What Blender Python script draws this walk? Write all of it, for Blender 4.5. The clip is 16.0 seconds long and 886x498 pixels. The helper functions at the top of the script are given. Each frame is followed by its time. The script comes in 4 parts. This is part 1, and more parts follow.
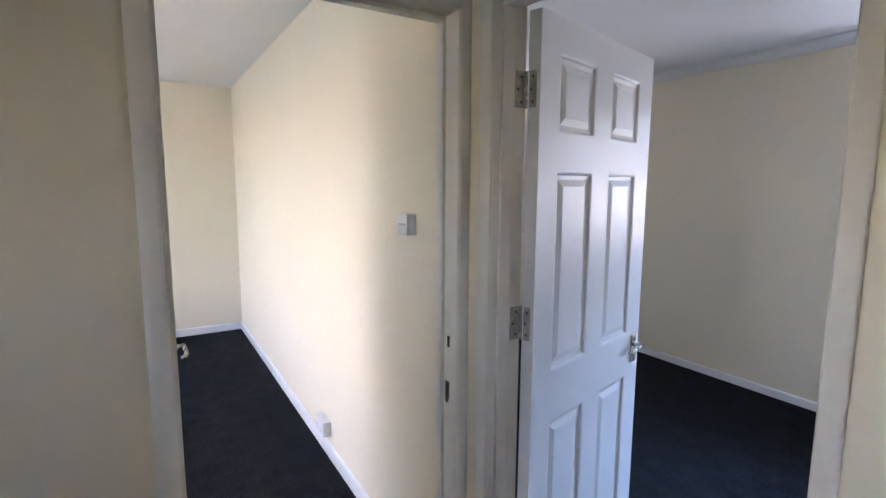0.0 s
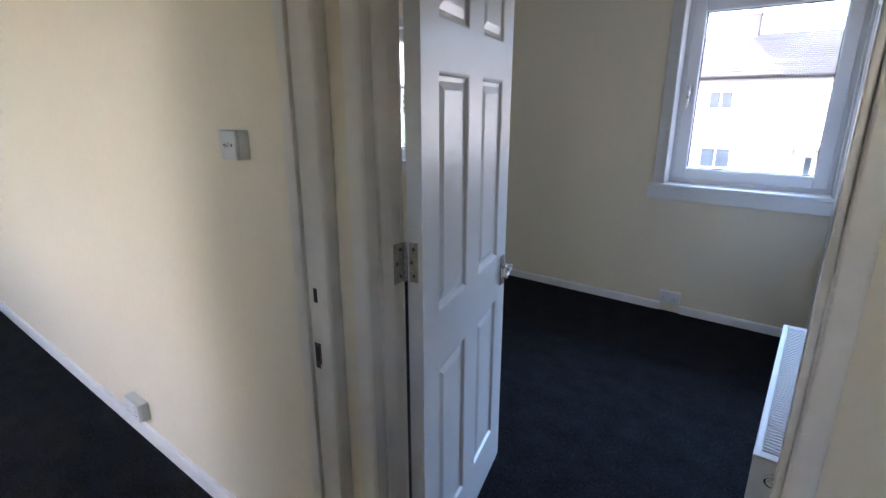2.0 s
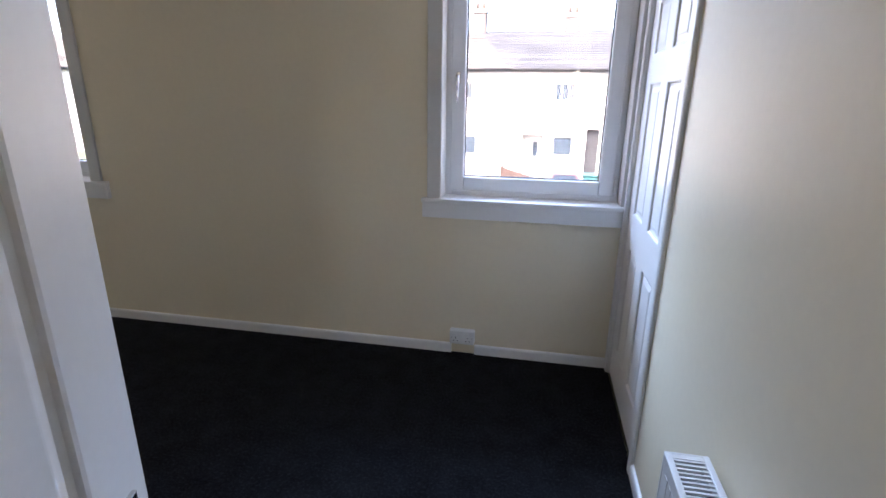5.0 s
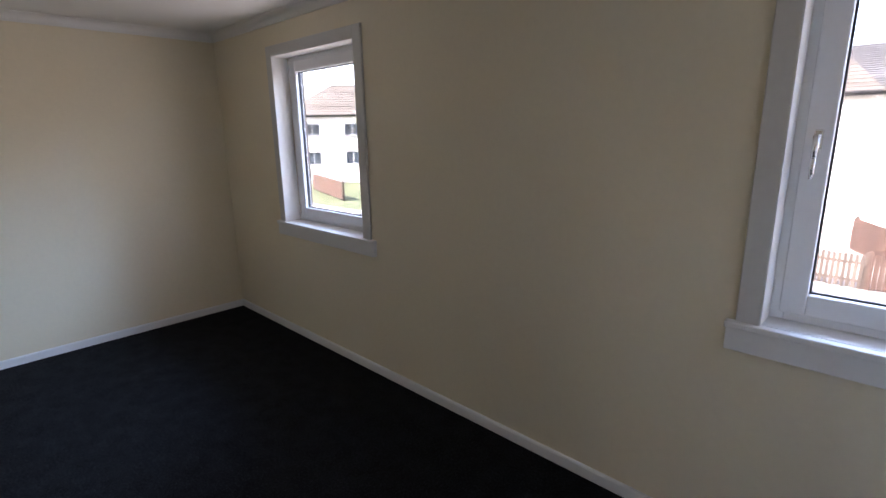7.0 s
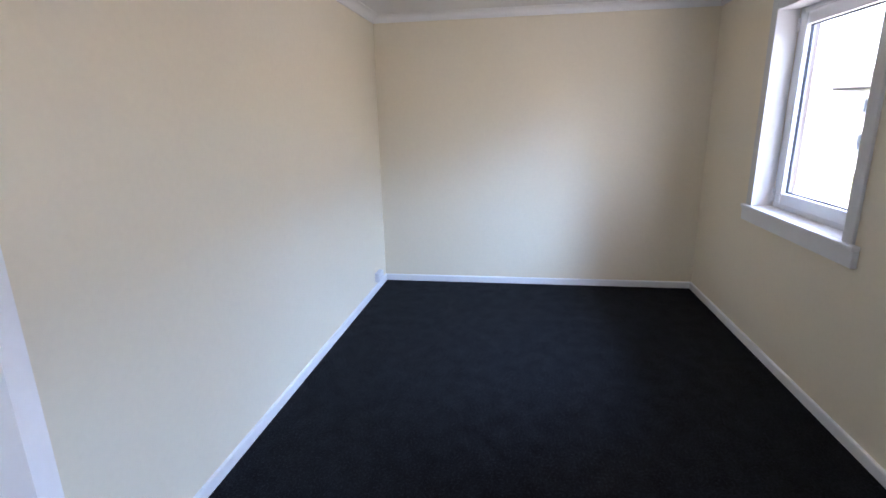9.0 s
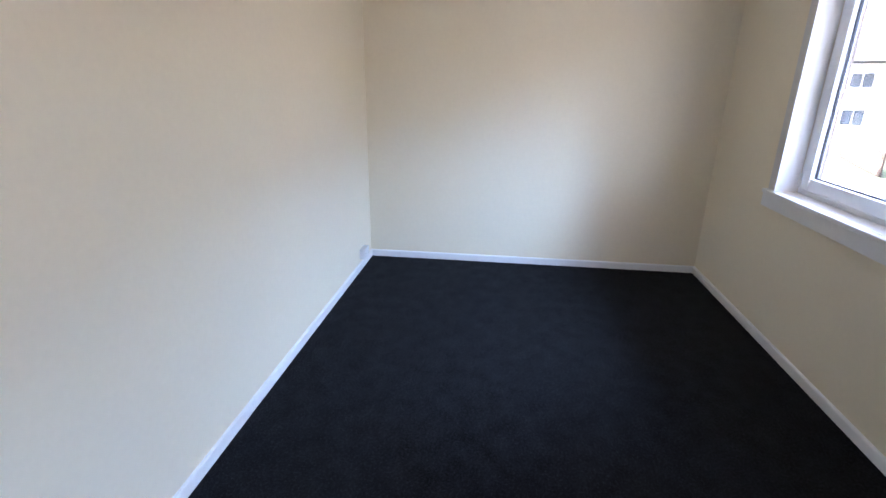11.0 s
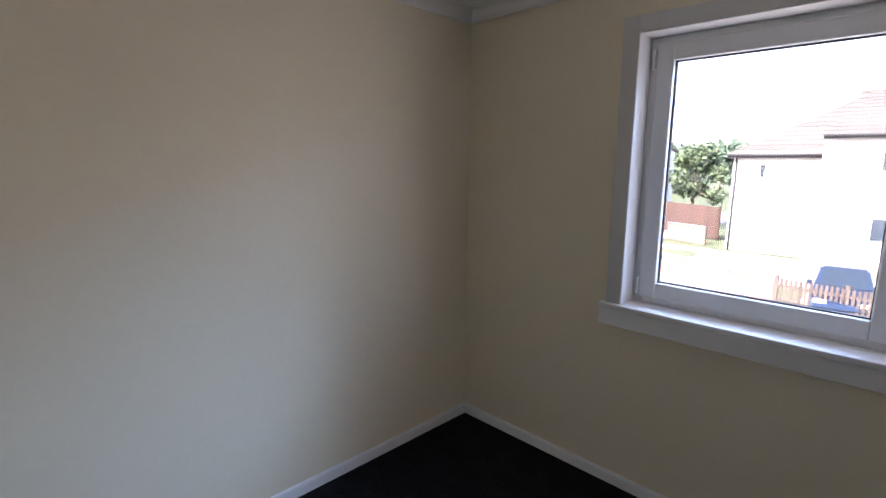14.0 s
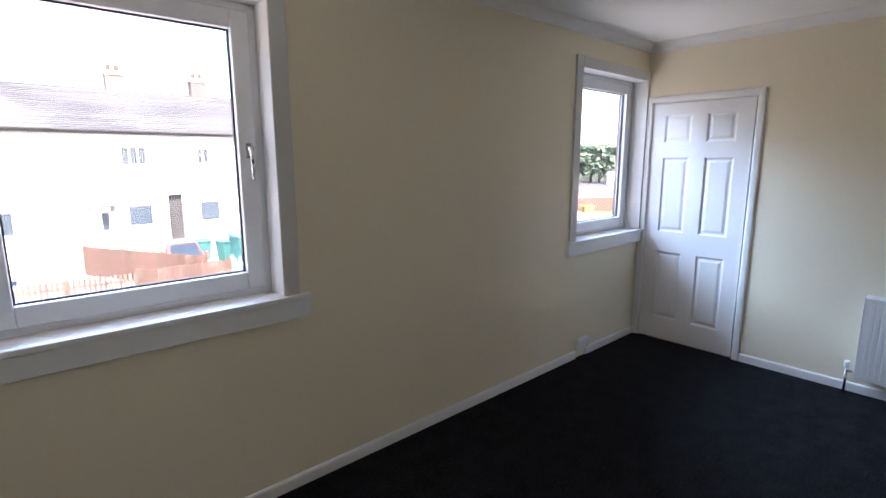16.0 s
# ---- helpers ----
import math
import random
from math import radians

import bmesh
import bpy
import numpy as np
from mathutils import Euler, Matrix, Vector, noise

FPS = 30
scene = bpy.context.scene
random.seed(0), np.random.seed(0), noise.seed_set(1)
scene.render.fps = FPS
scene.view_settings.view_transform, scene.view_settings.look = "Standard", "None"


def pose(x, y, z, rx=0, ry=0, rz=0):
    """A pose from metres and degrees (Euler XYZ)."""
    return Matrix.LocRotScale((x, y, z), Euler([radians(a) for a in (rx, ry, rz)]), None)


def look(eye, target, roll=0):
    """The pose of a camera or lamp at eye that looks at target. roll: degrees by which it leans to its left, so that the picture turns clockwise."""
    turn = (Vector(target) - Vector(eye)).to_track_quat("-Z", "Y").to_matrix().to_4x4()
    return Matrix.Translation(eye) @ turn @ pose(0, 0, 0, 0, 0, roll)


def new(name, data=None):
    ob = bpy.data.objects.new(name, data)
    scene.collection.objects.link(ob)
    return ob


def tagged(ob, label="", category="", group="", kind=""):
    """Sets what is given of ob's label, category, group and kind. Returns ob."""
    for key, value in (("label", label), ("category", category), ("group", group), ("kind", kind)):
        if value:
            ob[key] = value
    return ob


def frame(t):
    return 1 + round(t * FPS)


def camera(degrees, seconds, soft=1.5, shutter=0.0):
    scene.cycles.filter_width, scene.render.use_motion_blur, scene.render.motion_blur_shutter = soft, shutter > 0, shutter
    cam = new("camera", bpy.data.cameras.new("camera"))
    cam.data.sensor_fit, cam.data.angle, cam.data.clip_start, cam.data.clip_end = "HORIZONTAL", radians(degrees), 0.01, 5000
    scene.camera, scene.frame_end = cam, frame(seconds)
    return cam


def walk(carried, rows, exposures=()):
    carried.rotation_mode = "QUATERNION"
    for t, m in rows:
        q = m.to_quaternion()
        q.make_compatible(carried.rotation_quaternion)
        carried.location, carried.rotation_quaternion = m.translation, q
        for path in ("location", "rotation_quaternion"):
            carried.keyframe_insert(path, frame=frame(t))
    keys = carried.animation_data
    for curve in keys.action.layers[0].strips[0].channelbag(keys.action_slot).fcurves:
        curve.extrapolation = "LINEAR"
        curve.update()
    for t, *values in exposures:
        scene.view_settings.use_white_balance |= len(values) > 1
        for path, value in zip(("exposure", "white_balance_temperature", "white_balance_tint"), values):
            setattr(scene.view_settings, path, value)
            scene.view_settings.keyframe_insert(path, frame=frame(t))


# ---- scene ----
cam = camera(83.6, 16.0)
PATH = [
    (0, (0.235, -3.819, 1.511), (-1.464, -2.795, 1.253), 0.3),
    (0.5, (0.135, -3.756, 1.498), (-1.412, -2.535, 1.156), 0.4),
    (1, (0.051, -3.727, 1.487), (-1.48, -2.488, 1.138), 0.0),
    (1.5, (-0.046, -3.76, 1.484), (-1.463, -2.414, 1.058), -0.1),
    (2, (-0.104, -3.742, 1.472), (-1.267, -2.213, 0.914), 0.1),
    (2.5, (-0.15, -3.74, 1.468), (-1.153, -2.125, 0.848), 0.4),
    (3, (-0.178, -3.613, 1.472), (-1.055, -1.931, 0.838), -0.4),
    (3.5, (-0.3, -3.334, 1.476), (-0.87, -1.531, 0.826), 0.3),
    (4, (-0.384, -3.119, 1.476), (-0.724, -1.263, 0.814), 0.7),
    (6.3, (-0.582, -2.103, 1.588), (-1.062, -0.221, 1.11), -0.9),
    (6.5, (-0.612, -2.045, 1.616), (-1.292, -0.23, 1.125), -0.8),
    (7, (-0.648, -1.935, 1.626), (-2.0, -0.538, 1.158), -1.0),
    (7.5, (-0.646, -1.818, 1.633), (-2.415, -1.006, 1.172), -2.0),
    (8, (-0.641, -1.694, 1.61), (-2.582, -1.5, 1.166), -1.2),
    (8.5, (-0.615, -1.621, 1.59), (-2.55, -1.852, 1.139), -1.1),
    (9, (-0.616, -1.575, 1.56), (-2.527, -1.876, 1.05), -1.2),
    (9.2, (-0.618, -1.593, 1.578), (-2.515, -1.888, 1.017), -1.2),
    (11.3, (-1.09, -1.772, 1.588), (-2.963, -1.992, 0.923), 1.2),
    (11.5, (-1.198, -1.831, 1.621), (-3.067, -2.05, 0.945), 1.5),
    (12, (-1.56, -1.858, 1.603), (-3.445, -1.897, 0.937), 1.2),
    (12.5, (-1.991, -1.935, 1.648), (-3.884, -1.708, 1.042), 1.4),
    (13, (-2.403, -2.129, 1.61), (-4.282, -1.629, 1.143), 1.8),
    (13.5, (-2.785, -2.234, 1.65), (-4.494, -1.27, 1.262), 1.0),
    (14, (-3.206, -2.232, 1.614), (-4.602, -0.843, 1.263), 0.5),
    (14.5, (-3.514, -2.241, 1.585), (-4.512, -0.544, 1.231), 0.3),
    (15, (-3.772, -2.215, 1.574), (-4.051, -0.264, 1.231), 0.2),
    (15.5, (-3.991, -2.106, 1.531), (-3.416, -0.22, 1.191), -0.1),
    (16, (-4.113, -2.057, 1.536), (-2.803, -0.588, 1.18), -0.1),
]
walk(cam, [(t, look(eye, target, roll)) for t, eye, target, roll in PATH], exposures=((0, 5.85, 5700, 24), (1, 5.75, 5550, 21), (1.5, 5.55, 5600, 20), (2, 5.2, 5750, 20), (2.5, 5.0, 5850, 21), (3, 5.15, 6000, 22), (3.5, 5.6, 6300, 25), (4, 5.65, 6400, 25), (6.3, 4.65, 6450, 21), (7, 4.85, 6600, 24), (7.5, 5.85, 6700, 26), (8, 6.0, 6100, 25), (9, 5.87, 6000, 25), (11.5, 5.95, 6050, 24), (12.5, 5.5, 6300, 24), (13, 5.15, 6350, 25), (13.5, 4.95, 6300, 25), (14, 4.83, 6250, 25), (14.5, 4.87, 6150, 25), (15.5, 5.35, 6200, 24), (16, 5.2, 6500, 22)))


# ---------- world, sun ----------
SUN_ELEV, SUN_AZ = radians(47), radians(200)     # azimuth clockwise from north (+y)
world = bpy.data.worlds.new("world")
scene.world = world
world.use_nodes = True
wn = world.node_tree.nodes
sky = wn.new("ShaderNodeTexSky")
sky.sky_type = "NISHITA"
sky.sun_disc = False
sky.sun_elevation = SUN_ELEV
sky.sun_rotation = SUN_AZ
sky.air_density, sky.dust_density, sky.ozone_density = 1.0, 2.5, 1.0
world.node_tree.links.new(sky.outputs[0], wn["Background"].inputs[0])
wn["Background"].inputs[1].default_value = 0.15
sun = new("sun", bpy.data.lights.new("sun", "SUN"))
sun.data.energy, sun.data.angle, sun.data.color = 2.6, radians(0.53), (1.0, 0.95, 0.87)
sd = Vector((math.sin(SUN_AZ) * math.cos(SUN_ELEV), math.cos(SUN_AZ) * math.cos(SUN_ELEV), math.sin(SUN_ELEV)))
sun.matrix_world = look(sd * 50, (0, 0, 0))



def daylight(name, at, target, wide, high, watts, colour):
    """An added, unseen area lamp standing in for sky or street light at windows."""
    a = new(name, bpy.data.lights.new(name, "AREA"))
    a.data.shape, a.data.size, a.data.size_y, a.data.energy, a.data.color = "RECTANGLE", wide, high, watts, colour
    a.matrix_world = look(at, target)


SKY = (0.44, 0.69, 1.0)
STREET = (1.0, 0.94, 0.86)       # tone of the added lamps for hazy sky, sunlit house fronts and road
# Added panel over the street, above every sightline, for the low sky.
daylight("daylight_1", (-1.2, 7.5, 6.7), (-1.2, 0.0, 1.5), 12.0, 5.0, 195.0, SKY)
daylight("daylight_2", (-3.3, -6.31, 1.40), (-3.3, -3.0, 1.3), 3.0, 1.5, 0.165, (0.46, 0.71, 1.0))
# Fill lamp added in a made-up opening to brighten the landing.
daylight("landing_fill", (0.25, -6.22, 1.70), (0.25, -3.0, 1.5), 0.40, 0.40, 0.038, (1.0, 0.95, 0.88))
# Added lamps in the panes replace bounce from the sunlit street.
daylight("street_bounce_1", (-0.504, 0.149, 1.554), (-0.504, -3.0, 1.554), 0.72, 1.00, 0.19, STREET)
daylight("street_bounce_2", (-3.729, 0.149, 1.554), (-3.725, -3.0, 1.554), 0.76, 1.00, 0.29, STREET)


# ---------- materials ----------
def mat(name, base, rough=0.5, metal=0.0, big=0.06, big_scale=0.8, fine=0.05, fine_scale=60.0, bump=0.02, bump_scale=150.0,
        spec=0.5, island=0.0, obj_random=0.0, sheen=0.0, rough_var=0.0):
    """Principled paint with two scales of tone variation and a fine relief."""
    m = bpy.data.materials.new(name)
    m.use_nodes = True
    nt = m.node_tree
    n, l = nt.nodes, nt.links
    p = n["Principled BSDF"]
    p.inputs["Metallic"].default_value = metal
    p.inputs["Roughness"].default_value = rough
    p.inputs["Specular IOR Level"].default_value = spec
    if sheen:
        p.inputs["Sheen Weight"].default_value = sheen
        p.inputs["Sheen Roughness"].default_value = 0.6
    tc = n.new("ShaderNodeTexCoord")
    src = tc.outputs["Object"]

    def noise_tex(scale, detail=4.0):
        t = n.new("ShaderNodeTexNoise")
        t.inputs["Scale"].default_value = scale
        t.inputs["Detail"].default_value = detail
        l.new(src, t.inputs["Vector"])
        return t.outputs["Fac"]

    def shift(value, amount):
        mr = n.new("ShaderNodeMapRange")
        mr.inputs[1].default_value, mr.inputs[2].default_value = 0.3, 0.7
        mr.inputs[3].default_value, mr.inputs[4].default_value = 1 - amount, 1 + amount
        l.new(value, mr.inputs[0])
        return mr.outputs[0]

    def times(a, b):
        mt = n.new("ShaderNodeMath")
        mt.operation = "MULTIPLY"
        l.new(a, mt.inputs[0])
        l.new(b, mt.inputs[1])
        return mt.outputs[0]

    k = times(shift(noise_tex(big_scale), big), shift(noise_tex(fine_scale, 2.0), fine))
    if island:
        g = n.new("ShaderNodeNewGeometry")
        k = times(k, shift(g.outputs["Random Per Island"], island))
    if obj_random:
        o = n.new("ShaderNodeObjectInfo")
        k = times(k, shift(o.outputs["Random"], obj_random))
    mx = n.new("ShaderNodeVectorMath")
    mx.operation = "SCALE"
    mx.inputs[0].default_value = base
    l.new(k, mx.inputs["Scale"])
    l.new(mx.outputs[0], p.inputs["Base Color"])
    if rough_var:
        rv = n.new("ShaderNodeMapRange")
        rv.inputs[1].default_value, rv.inputs[2].default_value = 0.3, 0.7
        rv.inputs[3].default_value, rv.inputs[4].default_value = rough - rough_var, rough + rough_var
        l.new(noise_tex(big_scale * 3), rv.inputs[0])
        l.new(rv.outputs[0], p.inputs["Roughness"])
    if bump:
        b = n.new("ShaderNodeBump")
        b.inputs["Strength"].default_value = 0.6
        b.inputs["Distance"].default_value = bump
        l.new(noise_tex(bump_scale, 3.0), b.inputs["Height"])
        l.new(b.outputs[0], p.inputs["Normal"])
    return m


def glass_mat(name, tint):
    """Pane tinted to dim what lies behind, with gloss that grows towards grazing angles on both faces alike."""
    m = bpy.data.materials.new(name)
    m.use_nodes = True
    n, l = m.node_tree.nodes, m.node_tree.links
    n.remove(n["Principled BSDF"])
    tr, gl, mixer, lw, pw, ma = (n.new("ShaderNodeBsdfTransparent"), n.new("ShaderNodeBsdfGlossy"), n.new("ShaderNodeMixShader"),
                                 n.new("ShaderNodeLayerWeight"), n.new("ShaderNodeMath"), n.new("ShaderNodeMath"))
    tr.inputs[0].default_value = (*tint, 1)
    gl.inputs["Roughness"].default_value = 0.01
    pw.operation, pw.inputs[1].default_value = "POWER", 5.0
    ma.operation, ma.inputs[1].default_value, ma.inputs[2].default_value = "MULTIPLY_ADD", 0.5, 0.03
    l.new(lw.outputs["Facing"], pw.inputs[0])
    l.new(pw.outputs[0], ma.inputs[0])
    l.new(ma.outputs[0], mixer.inputs[0])
    l.new(tr.outputs[0], mixer.inputs[1])
    l.new(gl.outputs[0], mixer.inputs[2])
    l.new(mixer.outputs[0], n["Material Output"].inputs[0])
    return m


M_WALL = mat("cream_emulsion", (0.80, 0.715, 0.545), 0.47, big=0.025, big_scale=0.7, fine=0.012, fine_scale=35, bump=0.00025, bump_scale=140, rough_var=0.04)
M_CEIL = mat("white_ceiling_emulsion", (0.80, 0.79, 0.76), 0.8, big=0.02, fine=0.01, bump=0.0008, bump_scale=90)
M_GLOSS = mat("white_gloss_paint", (0.78, 0.775, 0.765), 0.30, big=0.02, big_scale=2.5, fine=0.012, fine_scale=40, bump=0.00008, bump_scale=70)
# A creamier tone than the other gloss woodwork.
M_FRAME = mat("cream_toned_gloss", (0.77, 0.725, 0.645), 0.36, big=0.03, big_scale=2.5, fine=0.015, fine_scale=40, bump=0.00008, bump_scale=70)
# White gloss made darker: the backlit architraves' shade is put into the colour.
M_SHADETRIM = mat("shade_darkened_trim_paint", (0.63, 0.62, 0.60), 0.34, big=0.03, big_scale=2.5, fine=0.015, fine_scale=40, bump=0.00008, bump_scale=70)
M_DOOR = mat("white_satin_door_paint", (0.79, 0.785, 0.78), 0.3, big=0.02, big_scale=2, fine=0.012, fine_scale=60, bump=0.00006, bump_scale=120)
M_UPVC = mat("white_upvc", (0.80, 0.81, 0.82), 0.25, big=0.02, big_scale=3, fine=0.01, bump=0.0001)
M_GASKET = mat("black_rubber_gasket", (0.015, 0.015, 0.017), 0.6, bump=0)
M_PLASTIC = mat("white_moulded_plastic", (0.74, 0.74, 0.73), 0.32, big=0.03, big_scale=12, fine=0.01, bump=0.0001)
M_RAD = mat("white_radiator_enamel", (0.77, 0.77, 0.765), 0.3, big=0.02, big_scale=4, fine=0.01, bump=0.0002, bump_scale=80)
# Near-black: the shade inside holes and slots is put into this colour.
M_SLOTSHADE = mat("recess_shade", (0.03, 0.03, 0.03), 0.8, bump=0)
M_CHROME = mat("chrome", (0.72, 0.71, 0.70), 0.16, 1.0, big=0.06, big_scale=20, fine=0.03, bump=0.0001)
M_STEEL = mat("worn_bright_steel", (0.42, 0.40, 0.37), 0.36, 1.0, big=0.2, big_scale=30, fine=0.15, fine_scale=160, bump=0.0003)
M_BRASS = mat("tarnished_brass", (0.16, 0.11, 0.07), 0.45, 1.0, big=0.25, big_scale=40, fine=0.2, fine_scale=200, bump=0.0004)
M_BAREWOOD = mat("bare_mortice_wood", (0.10, 0.06, 0.035), 0.8, fine=0.2, bump=0.001)
# The grey tint holds down the brightness of the outdoors.
M_GLASS = glass_mat("view_dimming_glass", (0.50, 0.50, 0.50))


def carpet_mat():
    """Cut pile: tufts of dark yarn with scattered lighter flecks, and pile that lies this way and that in soft patches."""
    m = mat("charcoal_cut_pile_carpet", (0.0064, 0.0069, 0.0087), 0.95, big=0.55, big_scale=9.0, fine=0.6, fine_scale=110, bump=0.005, bump_scale=260, spec=0.06, sheen=0.015)
    n, l = m.node_tree.nodes, m.node_tree.links
    p = n["Principled BSDF"]
    tc = n.new("ShaderNodeTexCoord")
    fl = n.new("ShaderNodeTexNoise")
    fl.inputs["Scale"].default_value, fl.inputs["Detail"].default_value = 75.0, 5.0
    fl.inputs["Roughness"].default_value = 0.75
    l.new(tc.outputs["Object"], fl.inputs["Vector"])
    r = n.new("ShaderNodeMapRange")
    r.inputs[1].default_value, r.inputs[2].default_value = 0.50, 0.72
    r.inputs[3].default_value, r.inputs[4].default_value = 0.0, 0.75
    l.new(fl.outputs["Fac"], r.inputs[0])
    mixer = n.new("ShaderNodeMix")
    mixer.data_type = "RGBA"
    mixer.inputs["B"].default_value = (0.033, 0.035, 0.041, 1)
    old = p.inputs["Base Color"].links[0].from_socket
    l.new(r.outputs[0], mixer.inputs["Factor"])
    l.new(old, mixer.inputs["A"])
    l.new(mixer.outputs["Result"], p.inputs["Base Color"])
    return m


M_CARPET = carpet_mat()
M_RENDER = mat("off_white_render", (0.60, 0.585, 0.55), 0.9, big=0.07, big_scale=0.5, fine=0.06, fine_scale=30, bump=0.004, bump_scale=60)
M_OUTREVEAL = mat("buff_outer_render", (0.30, 0.22, 0.165), 0.95, big=0.08, big_scale=2, fine=0.12, fine_scale=60, bump=0.003, bump_scale=80)
M_ROUGHCAST = mat("grey_roughcast", (0.46, 0.44, 0.40), 0.95, big=0.08, big_scale=0.4, fine=0.12, fine_scale=40, bump=0.008, bump_scale=50)
M_TILE = mat("buff_concrete_tile", (0.112, 0.103, 0.090), 0.85, big=0.12, big_scale=0.7, fine=0.12, fine_scale=20, bump=0.004, bump_scale=30, spec=0.1, obj_random=0.12)
M_SLATE = mat("grey_slate", (0.080, 0.082, 0.085), 0.7, big=0.18, big_scale=0.5, fine=0.15, fine_scale=15, bump=0.004, bump_scale=25, spec=0.1, obj_random=0.15)
M_BRICK = mat("red_chimney_brick", (0.108, 0.089, 0.082), 0.9, big=0.12, big_scale=2, fine=0.15, fine_scale=20, bump=0.006, bump_scale=22)
M_POT = mat("clay_pot", (0.17, 0.13, 0.105), 0.85, bump=0.002)
M_FENCE = mat("red_brown_stained_timber", (0.085, 0.049, 0.036), 0.8, big=0.15, big_scale=2, fine=0.2, fine_scale=30, bump=0.002, bump_scale=60, obj_random=0.2)
M_PICKET = mat("weathered_light_timber", (0.098, 0.074, 0.058), 0.8, big=0.15, big_scale=2, fine=0.2, fine_scale=30, bump=0.002, obj_random=0.2)
M_TEAL = mat("teal_painted_timber", (0.032, 0.125, 0.12), 0.6, big=0.12, big_scale=2, fine=0.12, bump=0.002, obj_random=0.12)
M_PALETEAL = mat("pale_turquoise_paint", (0.13, 0.30, 0.30), 0.6, big=0.1, fine=0.1, bump=0.001, obj_random=0.1)
M_LOWWALL = mat("pink_brick_wall", (0.25, 0.15, 0.12), 0.9, big=0.1, big_scale=1.5, fine=0.15, fine_scale=14, bump=0.006, bump_scale=14, obj_random=0.12)
M_REDWALL = mat("deep_red_brick_wall", (0.12, 0.058, 0.044), 0.9, big=0.12, big_scale=0.8, fine=0.2, fine_scale=10, bump=0.006, bump_scale=14)
M_COPE = mat("concrete_cope", (0.22, 0.21, 0.19), 0.9, big=0.1, fine=0.1, bump=0.003)
M_ASPHALT = mat("worn_asphalt", (0.075, 0.074, 0.072), 0.9, big=0.15, big_scale=0.3, fine=0.25, fine_scale=60, bump=0.004, bump_scale=90)
M_PAVE = mat("concrete_pavement", (0.30, 0.29, 0.27), 0.9, big=0.1, big_scale=0.6, fine=0.12, fine_scale=40, bump=0.003)
M_GRAVEL = mat("pale_gravel_and_slabs", (0.28, 0.26, 0.23), 0.9, big=0.15, big_scale=0.5, fine=0.2, fine_scale=35, bump=0.006, bump_scale=50)
M_GRASS = mat("mown_grass", (0.085, 0.105, 0.05), 0.95, big=0.25, big_scale=0.5, fine=0.35, fine_scale=40, bump=0.02, bump_scale=60)
M_LEAF = mat("broad_leaf", (0.085, 0.12, 0.055), 0.6, big=0.2, big_scale=1.0, fine=0.1, bump=0, island=0.45)
M_HEDGE = mat("bright_hedge_leaf", (0.10, 0.17, 0.035), 0.6, big=0.15, big_scale=1.5, fine=0.1, bump=0, island=0.4)
# Distance haze is put into this paler, bluer leaf colour.
M_FARLEAF = mat("hazed_distant_foliage", (0.105, 0.145, 0.10), 0.8, big=0.2, big_scale=0.4, fine=0.1, bump=0, island=0.25, spec=0.1)
M_BARK = mat("grey_bark", (0.12, 0.09, 0.065), 0.95, big=0.2, big_scale=3, fine=0.25, fine_scale=30, bump=0.02, bump_scale=20)
M_OUTGLASS = mat("dark_house_glazing", (0.045, 0.06, 0.075), 0.08, big=0.1, fine=0.02, bump=0)
M_OUTFRAME = mat("white_house_window_frame", (0.75, 0.75, 0.74), 0.4, bump=0)
M_DKDOOR = mat("entry_shade_and_gutter_black", (0.03, 0.03, 0.032), 0.7, bump=0)
M_CARBLUE = mat("blue_black_car_paint", (0.025, 0.045, 0.09), 0.22, 0.3, big=0.05, fine=0.02, bump=0)
M_CARYEL = mat("yellow_car_paint", (0.48, 0.34, 0.07), 0.25, 0.0, big=0.03, fine=0.01, bump=0)
M_CARSIL = mat("silver_car_paint", (0.50, 0.51, 0.52), 0.25, 0.6, big=0.03, fine=0.01, bump=0)
M_CARRED = mat("dark_red_car_paint", (0.22, 0.08, 0.065), 0.25, 0.1, big=0.03, fine=0.01, bump=0)
M_CARGLASS = mat("tinted_car_glass", (0.02, 0.03, 0.04), 0.05, bump=0)
M_TYRE = mat("black_tyre_rubber", (0.02, 0.02, 0.02), 0.85, bump=0.002)
M_LAMPGLASS = mat("clear_lamp_plastic", (0.6, 0.6, 0.58), 0.1, bump=0)


# ---------- mesh helpers ----------
def part(name, bm, material, parent=None, label=""):
    me = bpy.data.meshes.new(name)
    bm.normal_update()
    bm.to_mesh(me)
    bm.free()
    me.materials.append(material)
    ob = new(name, me)
    ob.parent = parent
    return tagged(ob, label)


def share(name, me, parent, m):
    """One more piece on a mesh that is already built."""
    ob = new(name, me)
    ob.parent = parent
    ob.matrix_local = m
    return ob


def box(bm, x0, x1, y0, y1, z0, z1, bevel=0.0, m=None):
    vs = [bm.verts.new((x, y, z)) for z in (z0, z1) for x, y in ((x0, y0), (x1, y0), (x1, y1), (x0, y1))]
    fs = [bm.faces.new([vs[i] for i in q]) for q in ((3, 2, 1, 0), (4, 5, 6, 7), (0, 1, 5, 4), (1, 2, 6, 5), (2, 3, 7, 6), (3, 0, 4, 7))]
    geo = vs
    if bevel:
        es = list({e for f in fs for e in f.edges})
        r = bmesh.ops.bevel(bm, geom=es, offset=bevel, segments=2, affect="EDGES", profile=0.5)
        geo = list({v for f in r["faces"] for v in f.verts})
    if m is not None:
        bmesh.ops.transform(bm, matrix=m, verts=geo)
    return bm


